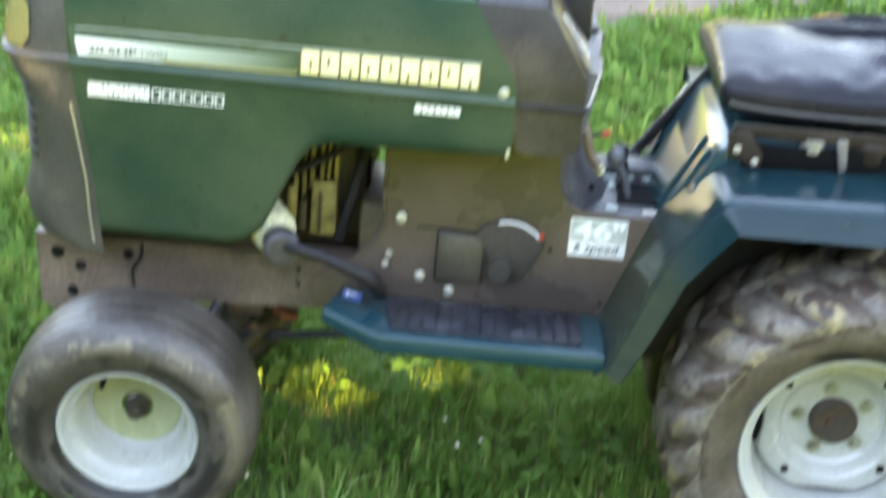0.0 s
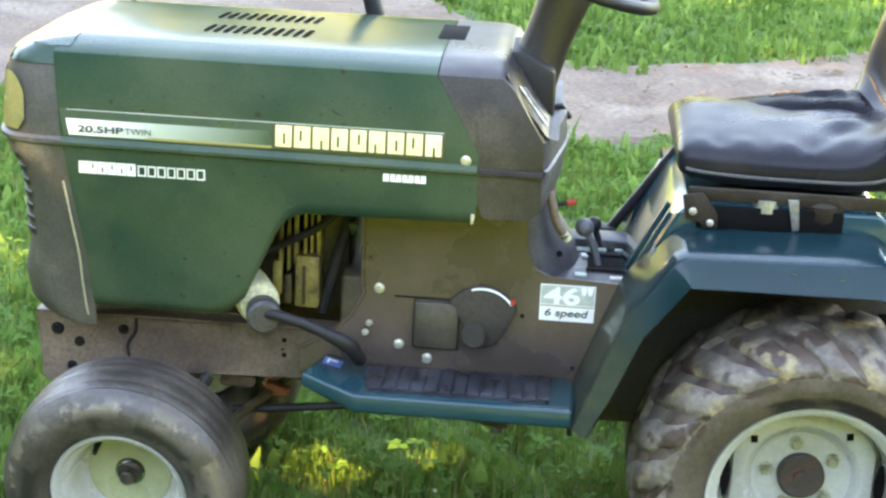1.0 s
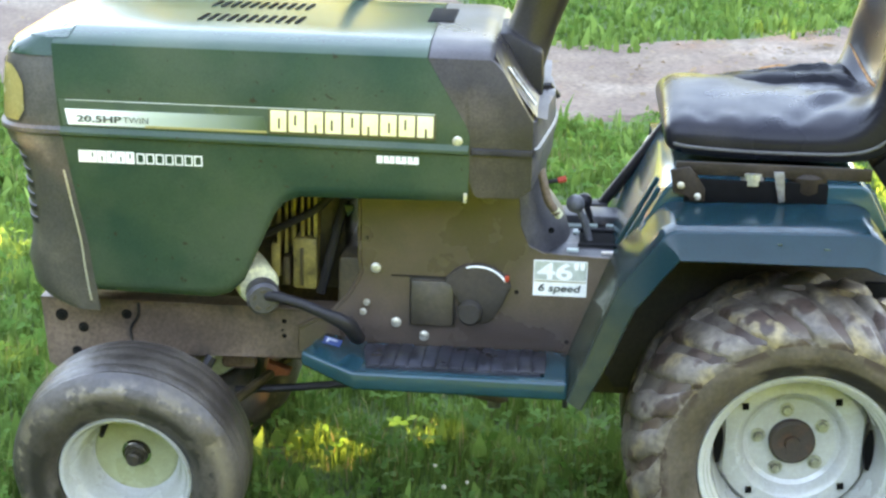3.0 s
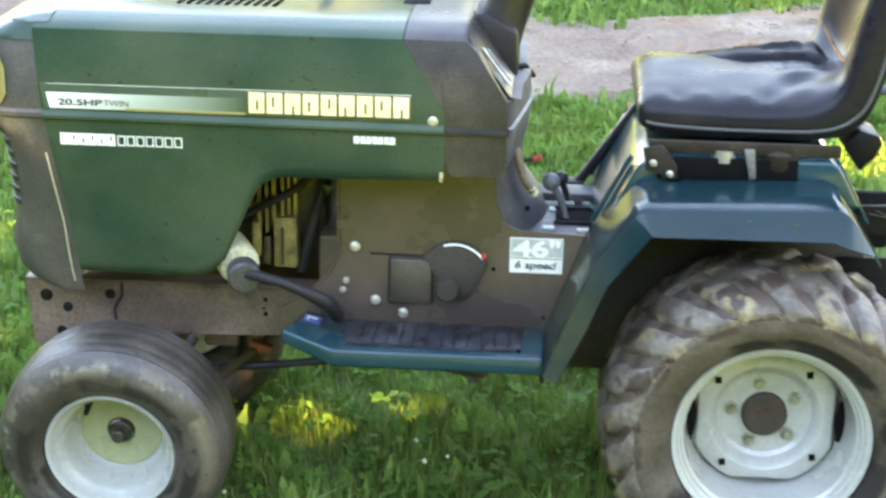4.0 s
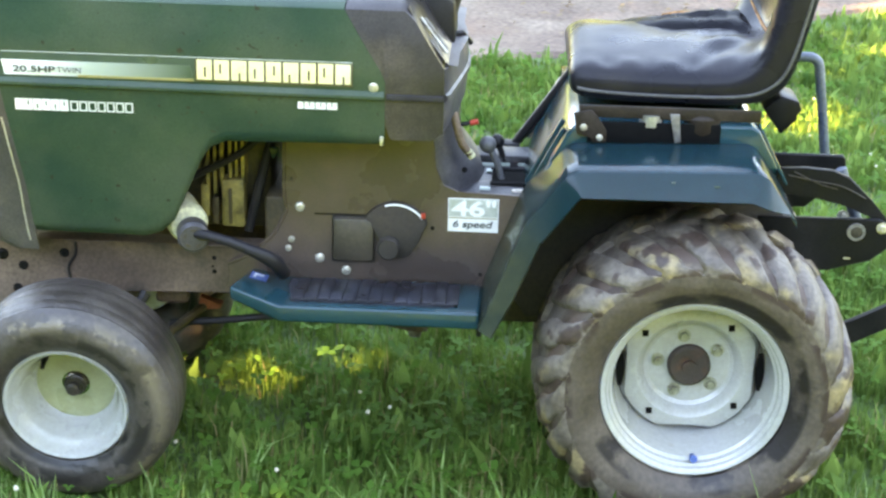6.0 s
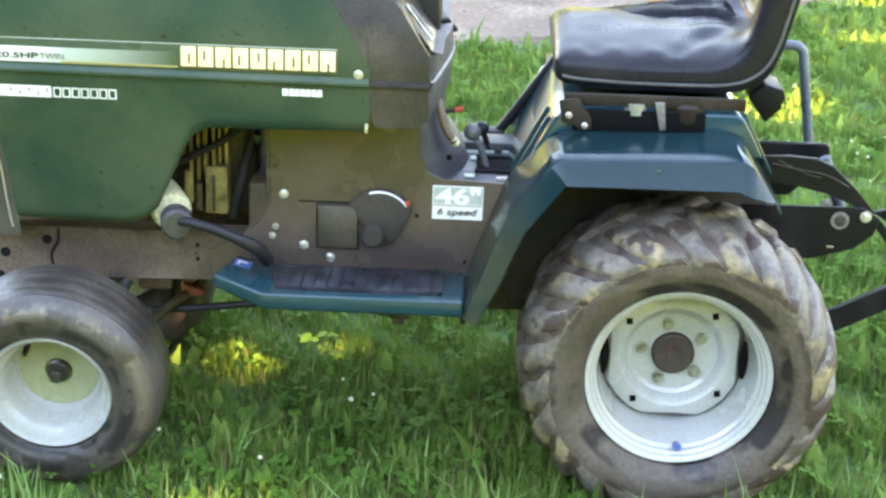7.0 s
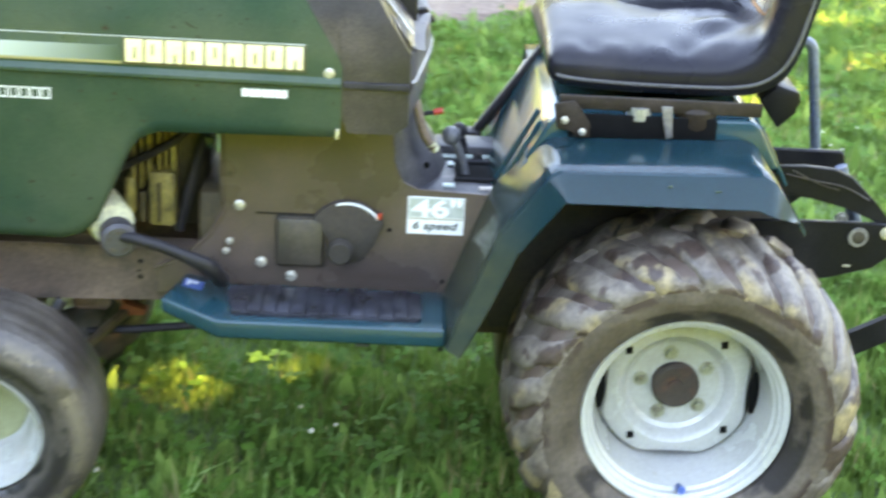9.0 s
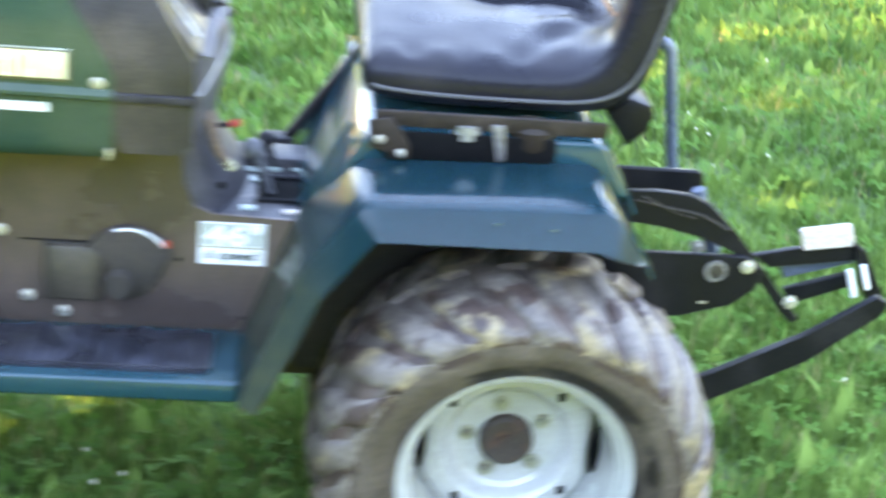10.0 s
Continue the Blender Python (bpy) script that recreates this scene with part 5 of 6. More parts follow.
# -- fenders --
def fender(near):
    s = (lambda y: y) if near else flip
    corners = [Vector(v) for v in [(-0.386, 0, 0.372), (-0.316, 0, 0.565), (-0.24, 0, 0.674), (0.092, 0, 0.684), (0.15, 0, 0.60)][0 if near else 2:]]
    line = bend(corners, 0.022, 6)
    dense = []
    for a, b in zip(line, line[1:]):
        for k in range(4):
            dense.append(a.lerp(b, k / 4))
    dense.append(line[-1])
    mitres = []
    for a, b, c in zip(corners, corners[1:], corners[2:]):
        n1, n2 = [Vector((d.z, 0, -d.x)) for d in ((b - a).normalized(), (c - b).normalized())]
        mitres.append((b, (n1 + n2) / (1 + n1.dot(n2))))
    rings = []
    for i, p in enumerate(dense):
        d = (dense[min(i + 1, len(dense) - 1)] - dense[max(i - 1, 0)]).normalized()
        nrm = Vector((d.z, 0, -d.x))
        lip = interp(p.x, [(-0.39, 0.026), (-0.36, 0.034), (-0.30, 0.040), (-0.2, 0.046)])
        if p.x > -0.15:
            nrm = Vector((0, 0, -1))
            lip = max(0.004, p.z - interp(p.x, [(-0.15, 0.631), (0.07, 0.633), (0.15, 0.604)]))
        out = -0.455 - 0.026 * lip / 0.058
        ring = []
        for o, y in [(lip, out + 0.004), (lip - 0.003, out), (0.010, -0.459), (0.003, -0.4545), (0.0, -0.446), (-0.001, -0.40), (0.0, -0.28), (0.0, -0.236)]:
            q = p + nrm * o
            for b, m in mitres:
                if o > 0.02 and p.x < -0.15 and (p - b).length < 0.0225:
                    q = b + m * o
            ring.append((q.x, s(y), q.z))
        rings.append(ring)
    bm = loft(rings)
    bmesh.ops.solidify(bm, geom=bm.faces[:], thickness=0.003)
    ob = part("fender", bm, M_FENDER, tractor, "dark green steel fender with scuffs, sky reflection in its teal paint", 30)
    part("inner_guard", prism([(-0.34, 0.36), (-0.36, 0.42), (-0.31, 0.54), (-0.24, 0.655), (0.09, 0.66), (0.14, 0.60), (0.2, 0.45), (0.2, 0.30), (-0.3, 0.30)], s(-0.21), s(-0.2), 0.002), M_GUARD, ob, "dirty black inner guard")
    if near:
        part("bolt", disc_bolt(-0.289, 0, 0, 0.010, 0.004), M_STEEL, ob).matrix_world = Matrix.Translation((-0.30, -0.26, 0.592)) @ pose(0, 0, 0, 0, 0, -60)
    return ob


near_fender = fender(True)
fender(False)
for x, y, z, w in ((-0.068, -0.4655, 0.662, 0.007), (0.004, -0.4665, 0.658, 0.009)):
    part("paint_chip", box((x, y - 0.0012, z), (x + w, y + 0.003, z + 0.002), 0.0005, None), M_FADE, near_fender, "pale paint chip")
deck_pts = [(-0.275, 0.625), (-0.235, 0.70), (-0.22, 0.712), (0.085, 0.716), (0.10, 0.708), (0.14, 0.635)]
deck = part("seat_deck", prism(deck_pts, -0.29, flip(-0.29), 0.006, 3), M_TEAL, tractor, "dark green deck under the seat, sky reflection in its teal paint", 35)
low_pts = [(-0.316, 0.44), (-0.314, 0.548), (-0.268, 0.637), (0.138, 0.64), (0.163, 0.592), (0.17, 0.44)]
part("deck_body", prism(low_pts, -0.199, flip(-0.199), 0.004, 2), M_TEAL, deck, "", 35)
part("front_apron", prism([(-0.3165, 0.50), (-0.3145, 0.5485), (-0.2685, 0.638), (-0.262, 0.634), (-0.308, 0.545), (-0.31, 0.50)], -0.30, flip(-0.30), 0.002, 1), M_TEAL, deck)
# Black plate for the opening, run on to draw the seat's shade.
part("deck_opening", box((-0.205, -0.2925, 0.677), (0.03, -0.288, 0.7165), 0.001), M_DARK, deck, "black plate for the opening and the seat's shade")
slope_m = Matrix.Translation((-0.2765, 0, 0.624)) @ pose(0, 0, 0, 0, -63, 0)
for y in (-0.25, -0.19, 0.10):
    part("pressed_rib", box((-0.07, y, -0.002), (0.07, y + 0.012, 0.005), 0.003, slope_m), M_TEAL, deck)
back_m = Matrix.Translation((0.132, 0, 0.65)) @ pose(0, 0, 0, 0, 62, 0)
for y in (-0.27, -0.22):
    part("pressed_rib", box((-0.055, y, -0.002), (0.055, y + 0.014, 0.005), 0.003, back_m), M_TEAL, deck)
part("tail_light", box((0.158, -0.16, 0.575), (0.166, -0.12, 0.60), 0.003), M_RED, deck, "red reflector")

# -- seat --
# the seat's outline from the front edge, under the cushion and up the back: outer x, z; inner x, z; how wide
seat_path = [(-0.240, 0.770, -0.240, 0.786, 0.80), (-0.238, 0.757, -0.236, 0.803, 0.90), (-0.230, 0.748, -0.226, 0.815, 0.95), (-0.208, 0.742, -0.202, 0.823, 0.985), (-0.16, 0.738, -0.158, 0.825, 1.0),
             (-0.09, 0.736, -0.09, 0.822, 1.0), (-0.01, 0.736, -0.015, 0.822, 1.0), (0.06, 0.737, 0.045, 0.829, 1.0), (0.108, 0.746, 0.080, 0.843, 1.0), (0.142, 0.770, 0.101, 0.866, 1.0), (0.162, 0.81, 0.114, 0.897, 1.0),
             (0.177, 0.87, 0.124, 0.938, 0.99), (0.192, 0.94, 0.134, 0.985, 0.98), (0.206, 1.02, 0.145, 1.04, 0.95), (0.217, 1.09, 0.162, 1.098, 0.86), (0.224, 1.13, 0.197, 1.135, 0.66)]
CUSHION = [(-0.198, 0.0), (-0.207, 0.012), (-0.208, 0.034), (-0.200, 0.050), (-0.180, 0.060), (-0.14, 0.068), (-0.09, 0.076), (-0.03, 0.083), (0.04, 0.084), (0.10, 0.078), (0.15, 0.066), (0.185, 0.050), (0.205, 0.03), (0.207, 0.012), (0.198, 0.0)]
BACKREST = [(-0.198, 0.0), (-0.209, 0.02), (-0.211, 0.052), (-0.203, 0.074), (-0.182, 0.084), (-0.15, 0.078), (-0.10, 0.052), (-0.04, 0.038), (0.03, 0.038), (0.10, 0.052), (0.15, 0.078), (0.182, 0.084), (0.205, 0.07), (0.209, 0.02), (0.198, 0.0)]


def smooth_row(pts, i, f):
    n = len(pts)
    p0, p1, p2, p3 = (np.array(pts[max(0, min(n - 1, j))]) for j in (i - 1, i, i + 1, i + 2))
    return 0.5 * (2 * p1 + (p2 - p0) * f + (2 * p0 - 5 * p1 + 4 * p2 - p3) * f * f + (3 * p1 - p0 - 3 * p2 + p3) * f ** 3)


def seat():
    rings, marks = [], []
    fine = [smooth_row(seat_path, i, k / 4) for i in range(len(seat_path) - 1) for k in range(4)] + [np.array(seat_path[-1])]
    for i, (x, z, ix, iz, w) in enumerate(fine):
        up = Vector((ix - x, 0, iz - z)) / 0.085
        b = min(1.0, max(0.0, (i - 26) / 16))
        b = b * b * (3 - 2 * b)
        sec = [(c[0] + (k[0] - c[0]) * b, c[1] + (k[1] - c[1]) * b) for c, k in zip(CUSHION, BACKREST)]
        sec = [smooth_row(sec, j, f / 3) for j in range(len(sec) - 1) for f in range(3)] + [np.array(sec[-1])]
        ring = []
        for py, pu in sec:
            if pu > 0.04:
                ease = min(1.0, (0.205 - abs(py)) / 0.035) * min(1, i / 12)
                fold = noise.noise((x * 9, py * 9, z * 8)) * 0.0045 + noise.noise((x * 19, py * 20, z * 18)) * 0.0025
                crease = 0.006 * math.sin(py * 60 + 5 * noise.noise((x * 12, py * 5, 2))) * max(0.0, 1 - abs(x - 0.05) / 0.08)
                edge = 0.008 * noise.noise((x * 26, 1.0, 3.0)) * max(0.0, 1 - abs(py + 0.175) / 0.035)
                pu += (fold * (1.5 if py > 0 else 0.8) + 0.7 * crease + edge) * ease
            ring.append(Vector((x, SEAT_Y + py * w, z)) + up * pu)
        rings.append(ring)
        marks.append((Vector((x, SEAT_Y, z)), up, w))
    ob = part("seat", loft(rings, True, True), M_VINYL, tractor, "worn black vinyl seat with torn cover", 60)
    for sgn in (-1, 1):
        line = [p + up * 0.016 + Vector((0, sgn * 0.2085 * w, 0)) for p, up, w in marks[9:-5]]
        part("piping", tube(line, 0.003, 6), M_PIPING, ob, "pale worn piping")
    return ob, rings, marks


the_seat, seat_rings, seat_marks = seat()
tear = [seat_rings[38][j] + seat_marks[38][1] * 0.001 for j in range(15, 31)]
part("foam_tear", tube(tear, [0.001 + 0.0022 * math.sin(math.pi * k / 15) for k in range(16)], 7), M_FOAM, the_seat, "torn seam showing orange foam")
flap = []
for i in range(19):
    row = []
    for j in range(19):
        p, up, w = seat_marks[17 + i]
        swell = math.sin(math.pi * i / 18) ** 0.6 * math.sin(math.pi * j / 18) ** 0.6
        wrinkle = 0.008 * noise.noise((i * 0.45, j * 0.3, 3.0)) + 0.005 * math.sin(j * 1.1 + i * 0.25 + 2 * noise.noise((i * 0.3, j * 0.3, 1)))
        row.append(p + up * (0.062 + 0.036 * swell + 0.9 * wrinkle * swell) + Vector((0, 0.0 + 0.0095 * j, 0)))
    flap.append(row)
bm = loft(flap)
bmesh.ops.solidify(bm, geom=bm.faces[:], thickness=0.002)
part("torn_cover", bm, M_VINYL, the_seat, "loose wrinkled black vinyl flap", 70)
foam = [flap[5 + k][14] + Vector((0, 0, 0.003)) for k in range(4)]
part("foam_tear", tube(foam, [0.003, 0.0065, 0.007, 0.003], 7), M_FOAM, the_seat, "orange foam showing at a tear")
part("seat_pan", prism([(-0.215, 0.748), (0.12, 0.742), (0.145, 0.76), (0.10, 0.735), (-0.2, 0.737)], -0.2, 0.14, 0.003), M_BLACK, the_seat)
part("pan_rail", box((-0.222, -0.288, 0.7215), (0.1, -0.28, 0.7435), 0.002), M_BRACKET, the_seat, "long dark brown seat rail")
part("bracket", prism([(-0.232, 0.732), (-0.2, 0.738), (-0.186, 0.722), (-0.172, 0.70), (-0.172, 0.678), (-0.196, 0.678), (-0.20, 0.69), (-0.224, 0.692)], -0.2985, -0.2935, 0.002), M_BRACKET, the_seat, "dark brown steel seat bracket")
part("bracket_bolt", disc_bolt(-0.213, -0.2985, 0.706, 0.0065, 0.005), M_ZINC, the_seat)
part("bracket_bolt", disc_bolt(-0.184, -0.2985, 0.688, 0.006, 0.005), M_ZINC, the_seat)
part("seat_spring", spin([(0.004, 0.0), (0.03, 0.0), (0.034, 0.008), (0.034, 0.03), (0.028, 0.036), (0.004, 0.036)], Matrix.Translation((-0.002, -0.262, 0.694)) @ pose(0, 0, 0, 90), 20), M_BRACKET, the_seat, "dark round seat spring")
part("spring_cup", spin([(0.004, 0.0), (0.02, 0.0), (0.02, 0.02), (0.004, 0.022)], Matrix.Translation((-0.094, -0.275, 0.708)) @ pose(0, 0, 0, 90), 16), M_STEEL, the_seat)
part("support_strip", prism([(-0.062, 0.735), (-0.045, 0.735), (-0.04, 0.685), (-0.05, 0.682)], -0.298, -0.294, 0.001), M_ARMRING, the_seat)
part("tank_box", prism([(0.12, 0.715), (0.15, 0.742), (0.186, 0.732), (0.192, 0.712), (0.178, 0.70), (0.158, 0.665)], -0.17, -0.08, 0.006), M_HITCH, deck, "black plastic box behind the seat")

# -- console between the dash and the seat --
console = part("console", box((-0.47, -0.232, 0.50), (-0.30, flip(-0.232), 0.549), 0.006), M_RUBBER, tractor, "dirty black gear console")
part("gate_opening", prism([(-0.372, 0.5485), (-0.308, 0.5485), (-0.306, 0.552), (-0.374, 0.552)], -0.17, -0.09, 0.001), M_DARK, console, "black open lever gate")
for x, y, w, d in ((-0.395, -0.205, 0.02, 0.012), (-0.335, -0.212, 0.03, 0.010), (-0.40, -0.06, 0.03, 0.014), (-0.365, -0.055, 0.025, 0.014), (-0.325, -0.05, 0.028, 0.016), (-0.385, -0.10, 0.012, 0.02)):
    part("gate_mark", box((x, y, 0.549), (x + w, y + d, 0.5535), 0.001), M_SILVER if d > 0.011 else M_TAPE, console, "worn pale gate mark")
part("gate_rim", tube([(-0.376, -0.172, 0.553), (-0.304, -0.172, 0.553), (-0.304, -0.088, 0.553), (-0.376, -0.088, 0.553)], 0.004, 6), M_HITCH, console)
lever = part("gear_lever", tube([(-0.355, -0.14, 0.55), (-0.365, -0.14, 0.585), (-0.382, -0.14, 0.615)], 0.0065, 10), M_GREYRUB, console, "grey lever with a ball knob")
kb = bmesh.new()
bmesh.ops.create_uvsphere(kb, u_segments=18, v_segments=12, radius=0.0165, matrix=pose(-0.3835, -0.142, 0.619))
part("ball_knob", kb, M_GREYRUB, lever, "worn dark ball knob")
kb = bmesh.new()
bmesh.ops.create_uvsphere(kb, u_segments=18, v_segments=12, radius=0.0145, matrix=pose(-0.366, -0.04, 0.595))
lever2 = part("range_lever", tube([(-0.345, -0.04, 0.54), (-0.358, -0.04, 0.575), (-0.365, -0.04, 0.592)], 0.006, 10), M_BLACK, console)
part("ball_knob", kb, M_BLACK, lever2, "black ball knob")
part("throttle_rod", tube([(-0.44, -0.20, 0.672), (-0.412, -0.20, 0.678)], 0.004, 8), M_BLACK, shroud)
part("throttle_tip", tube([(-0.416, -0.20, 0.677), (-0.402, -0.20, 0.681)], 0.0055, 8), M_RED, shroud, "red lever tip")
arm = part("lift_lever", tube([(-0.345, 0.08, 0.535), (-0.285, 0.08, 0.622), (-0.225, 0.08, 0.71), (-0.19, 0.08, 0.765)], 0.010, 8), M_BLACK, tractor, "black lift lever bar", 60)
part("cable", tube([(-0.296, 0.05, 0.555), (-0.262, 0.05, 0.62), (-0.228, 0.05, 0.679)], 0.006, 8), M_BLACK, tractor, "black rubber edge bar")
part("lever_foot", box((-0.37, 0.06, 0.52), (-0.32, 0.1, 0.56), 0.006), M_BLACK, arm)
part("rear_ledge", box((-0.41, -0.045, 0.549), (-0.30, 0.02, 0.568), 0.004), M_RUBBER, console, "blue-black ledge behind the levers")


# -- wheels --
def rear_wheel():
    """Origin at the hub's middle; the outer face looks along -y."""
    yo = -0.47
    rim_prof = [(0.160, yo + 0.012), (0.1655, yo + 0.006), (0.167, yo + 0.002), (0.165, yo - 0.001), (0.161, yo), (0.1565, yo + 0.004), (0.155, yo + 0.011), (0.1500, yo + 0.014), (0.1485, yo + 0.023), (0.1435, yo + 0.027), (0.142, yo + 0.04), (0.139, yo + 0.06), (0.1365, yo + 0.085), (0.134, yo + 0.10), (0.132, yo + 0.16), (0.141, yo + 0.2), (0.158, yo + 0.22), (0.167, yo + 0.225)]
    root = part("rear_wheel", spin(rim_prof, None, 72), M_RIM, tractor, "off-white steel rear wheel with a muddy lugged tyre", 28)
    # dished disc with flats
    bm = bmesh.new()
    rings = []
    prof = [(0.0345, yo + 0.118), (0.045, yo + 0.118), (0.075, yo + 0.118), (0.082, yo + 0.113), (0.09, yo + 0.098), (0.097, yo + 0.092), (0.112, yo + 0.092), (0.126, yo + 0.096), (0.134, yo + 0.112)]
    for k in range(96):
        a = 2 * math.pi * k / 96
        # four shallow window flats between the mounting ears
        d = abs(((math.degrees(a) + 45) % 90) - 45)
        pull = 0.012 * max(0.0, 1 - (d / 24) ** 2)
        rings.append([((r - (pull if r > 0.11 else 0)) * math.cos(a), y, (r - (pull if r > 0.11 else 0)) * math.sin(a)) for r, y in prof])
    rows = [[bm.verts.new(p) for p in ring] for ring in rings]
    for k in range(96):
        a, b = rows[k], rows[(k + 1) % 96]
        for i in range(len(prof) - 1):
            bm.faces.new((a[i], a[i + 1], b[i + 1], b[i]))
    part("wheel_disc", bm, M_RIM, root, "", 25)
    hubm = bmesh.new()
    add_spin(hubm, [(0.0002, yo + 0.100), (0.012, yo + 0.099), (0.013, yo + 0.105), (0.034, yo + 0.103), (0.039, yo + 0.107), (0.040, yo + 0.14)], None, 32)
    part("axle_hub", hubm, M_RUST, root, "rusty brown axle hub")
    for a in (30, 102, 174, 246, 318):
        part("lug_nut", hexhead(0.057 * math.cos(radians(a)), yo + 0.118, 0.057 * math.sin(radians(a)), 0.0085, 0.010, turn=a), M_LUG, root)
    for a in (51, 141, 231, 321):
        part("square_hole", box((-0.0055, yo + 0.0885, -0.0055), (0.0055, yo + 0.094, 0.0055), 0.0, pose(0.109 * math.cos(radians(a)), 0, 0.109 * math.sin(radians(a)), 0, -a + 45, 0)), M_DARK, root)
    for a in (0, 180):
        win = bmesh.new()
        ps = [((0.1275 - 0.010 * (1 - (t / 16) ** 2)) * math.cos(radians(a + t)) if i == 0 else 0.1335 * math.cos(radians(a + t)), (0.1275 - 0.010 * (1 - (t / 16) ** 2)) * math.sin(radians(a + t)) if i == 0 else 0.1335 * math.sin(radians(a + t))) for i, ts in ((0, range(-16, 17, 4)), (1, range(16, -17, -4))) for t in ts]
        add_prism(win, ps, yo + 0.089, yo + 0.094)
        part("vent_window", win, M_DARK, root, "dark slot between disc and rim" if a == 0 else "")
    part("valve", tube([(0.009, yo + 0.03, -0.143), (0.009, yo + 0.012, -0.139), (0.009, yo + 0.002, -0.135)], [0.005, 0.0075, 0.0072], 10), M_BLUE, root, "blue valve cap")
    # tyre, and the lugs that stand on it
    yc = yo + 0.105
    half = [(0.160, 0.085), (0.166, 0.095), (0.1695, 0.110), (0.182, 0.124), (0.2, 0.134), (0.222, 0.138), (0.242, 0.133), (0.256, 0.121), (0.266, 0.1), (0.272, 0.07), (0.275, 0.035), (0.276, 0.0)]
    prof = [(r, yc - w) for r, w in half] + [(r, yc + w) for r, w in half[-2::-1]]
    part("tyre", spin(prof, None, 96), M_TYRE, root, "dusty worn tractor tyre with dried mud", 26)
    surf = [(0.1385, 0.226), (0.1365, 0.236), (0.1315, 0.246), (0.121, 0.256), (0.1, 0.266), (0.07, 0.272), (0.035, 0.275), (-0.004, 0.276)]
    for side in (-1, 1):
        for k in range(22):
            a0 = 360 / 22 * (k + (0.5 if side > 0 else 0))
            rings = []
            for i, (w, r) in enumerate(surf):
                f = i / (len(surf) - 1)
                a = radians(a0 + 21 * f ** 1.15 + 1.6 * noise.noise((k * 2.3, i * 0.6, 11 + side)))
                hw = (0.034, 0.03, 0.0245, 0.0235, 0.0255, 0.0255, 0.024, 0.022)[i] * (1.0 + 0.3 * noise.noise((k * 1.7, i * 0.8, side * 3)))
                hgt = (-0.004, 0.001, 0.0045, 0.008, 0.011, 0.012, 0.012, 0.011)[i] * (0.92 + 0.4 * noise.noise((k * 3.1, i * 0.9, 5 + side)))
                ring = []
                for t, h in ((-1.2, -0.006), (-1.0, hgt * 0.45), (-0.7, hgt), (0.7, hgt), (1.0, hgt * 0.45), (1.2, -0.006)):
                    out = Vector((math.cos(a), side * (1.6 if i < 2 else 0.9 if i < 4 else 0.3 if i < 5 else 0.0), math.sin(a))).normalized()
                    base = Vector((r * math.cos(a), yc + side * w, r * math.sin(a)))
                    ring.append(base + out * h + Vector((-math.sin(a), 0, math.cos(a))) * (t * hw))
                rings.append(ring)
            bm = bmesh.new()
            add_loft(bm, rings, False, False)
            add_loft(bm, [[rings[0][0], rings[0][1], rings[0][2]], [rings[0][5], rings[0][4], rings[0][3]]])
            add_loft(bm, [[rings[-1][0], rings[-1][1], rings[-1][2]], [rings[-1][5], rings[-1][4], rings[-1][3]]])
            part("tread_lug", bm, M_LUGTOP, root, "", 50)
    return root


def front_wheel():
    yo = 0.0
    rim = [(0.106, yo + 0.014), (0.113, yo + 0.008), (0.116, yo + 0.001), (0.113, yo - 0.003), (0.108, yo), (0.104, yo + 0.008), (0.101, yo + 0.018), (0.095, yo + 0.024), (0.090, yo + 0.032), (0.084, yo + 0.055), (0.078, yo + 0.074), (0.073, yo + 0.079)]
    back = [(0.0845, yo + 0.055), (0.088, yo + 0.10), (0.10, yo + 0.125), (0.116, yo + 0.135)]
    bm = spin(rim, None, 64)
    root = part("front_wheel", bm, M_RIM, tractor, "off-white steel front wheel with a worn ribbed tyre", 30)
    # inner rim in the hub's dark colour instead of the rim's white
    part("rim_back", spin(back, None, 64), M_HUB, root, "dark inner rim")
    part("wheel_disc", spin([(0.0735, yo + 0.0785), (0.0715, yo + 0.077), (0.068, yo + 0.0765), (0.045, yo + 0.0775), (0.03, yo + 0.079), (0.026, yo + 0.079)], None, 64), M_DISC, root, "yellowish wheel disc", 30)
    hubm = bmesh.new()
    add_spin(hubm, [(0.0002, yo + 0.050), (0.010, yo + 0.0505), (0.0125, yo + 0.053), (0.0125, yo + 0.060), (0.0105, yo + 0.061), (0.0105, yo + 0.065), (0.017, yo + 0.066), (0.018, yo + 0.070), (0.021, yo + 0.072), (0.021, yo + 0.081)], None, 24)
    part("axle_hub", hubm, M_HUB, root, "dark greasy axle end")
    part("valve", tube([(-0.052, yo + 0.075, 0.055), (-0.051, yo + 0.06, 0.053), (-0.05, yo + 0.045, 0.051)], [0.0065, 0.005, 0.0042], 10), M_BLACK, root)
    yc = yo + 0.066
    half = [(0.110, 0.050), (0.1145, 0.058), (0.118, 0.070), (0.130, 0.080), (0.145, 0.086), (0.160, 0.087), (0.174, 0.083), (0.186, 0.075), (0.1935, 0.066), (0.1975, 0.058), (0.1986, 0.056), (0.1983, 0.053), (0.1988, 0.05), (0.2005, 0.047), (0.202, 0.034), (0.2014, 0.031), (0.2018, 0.028), (0.203, 0.025), (0.204, 0.010), (0.2031, 0.007), (0.2031, 0.0)]
    prof = [(r, yc - w) for r, w in half] + [(r, yc + w) for r, w in half[-2::-1]]
    bm = spin(prof, None, 80)
    part("tyre", bm, M_FTYRE, root, "worn dusty ribbed rubber tyre", 30)
    return root


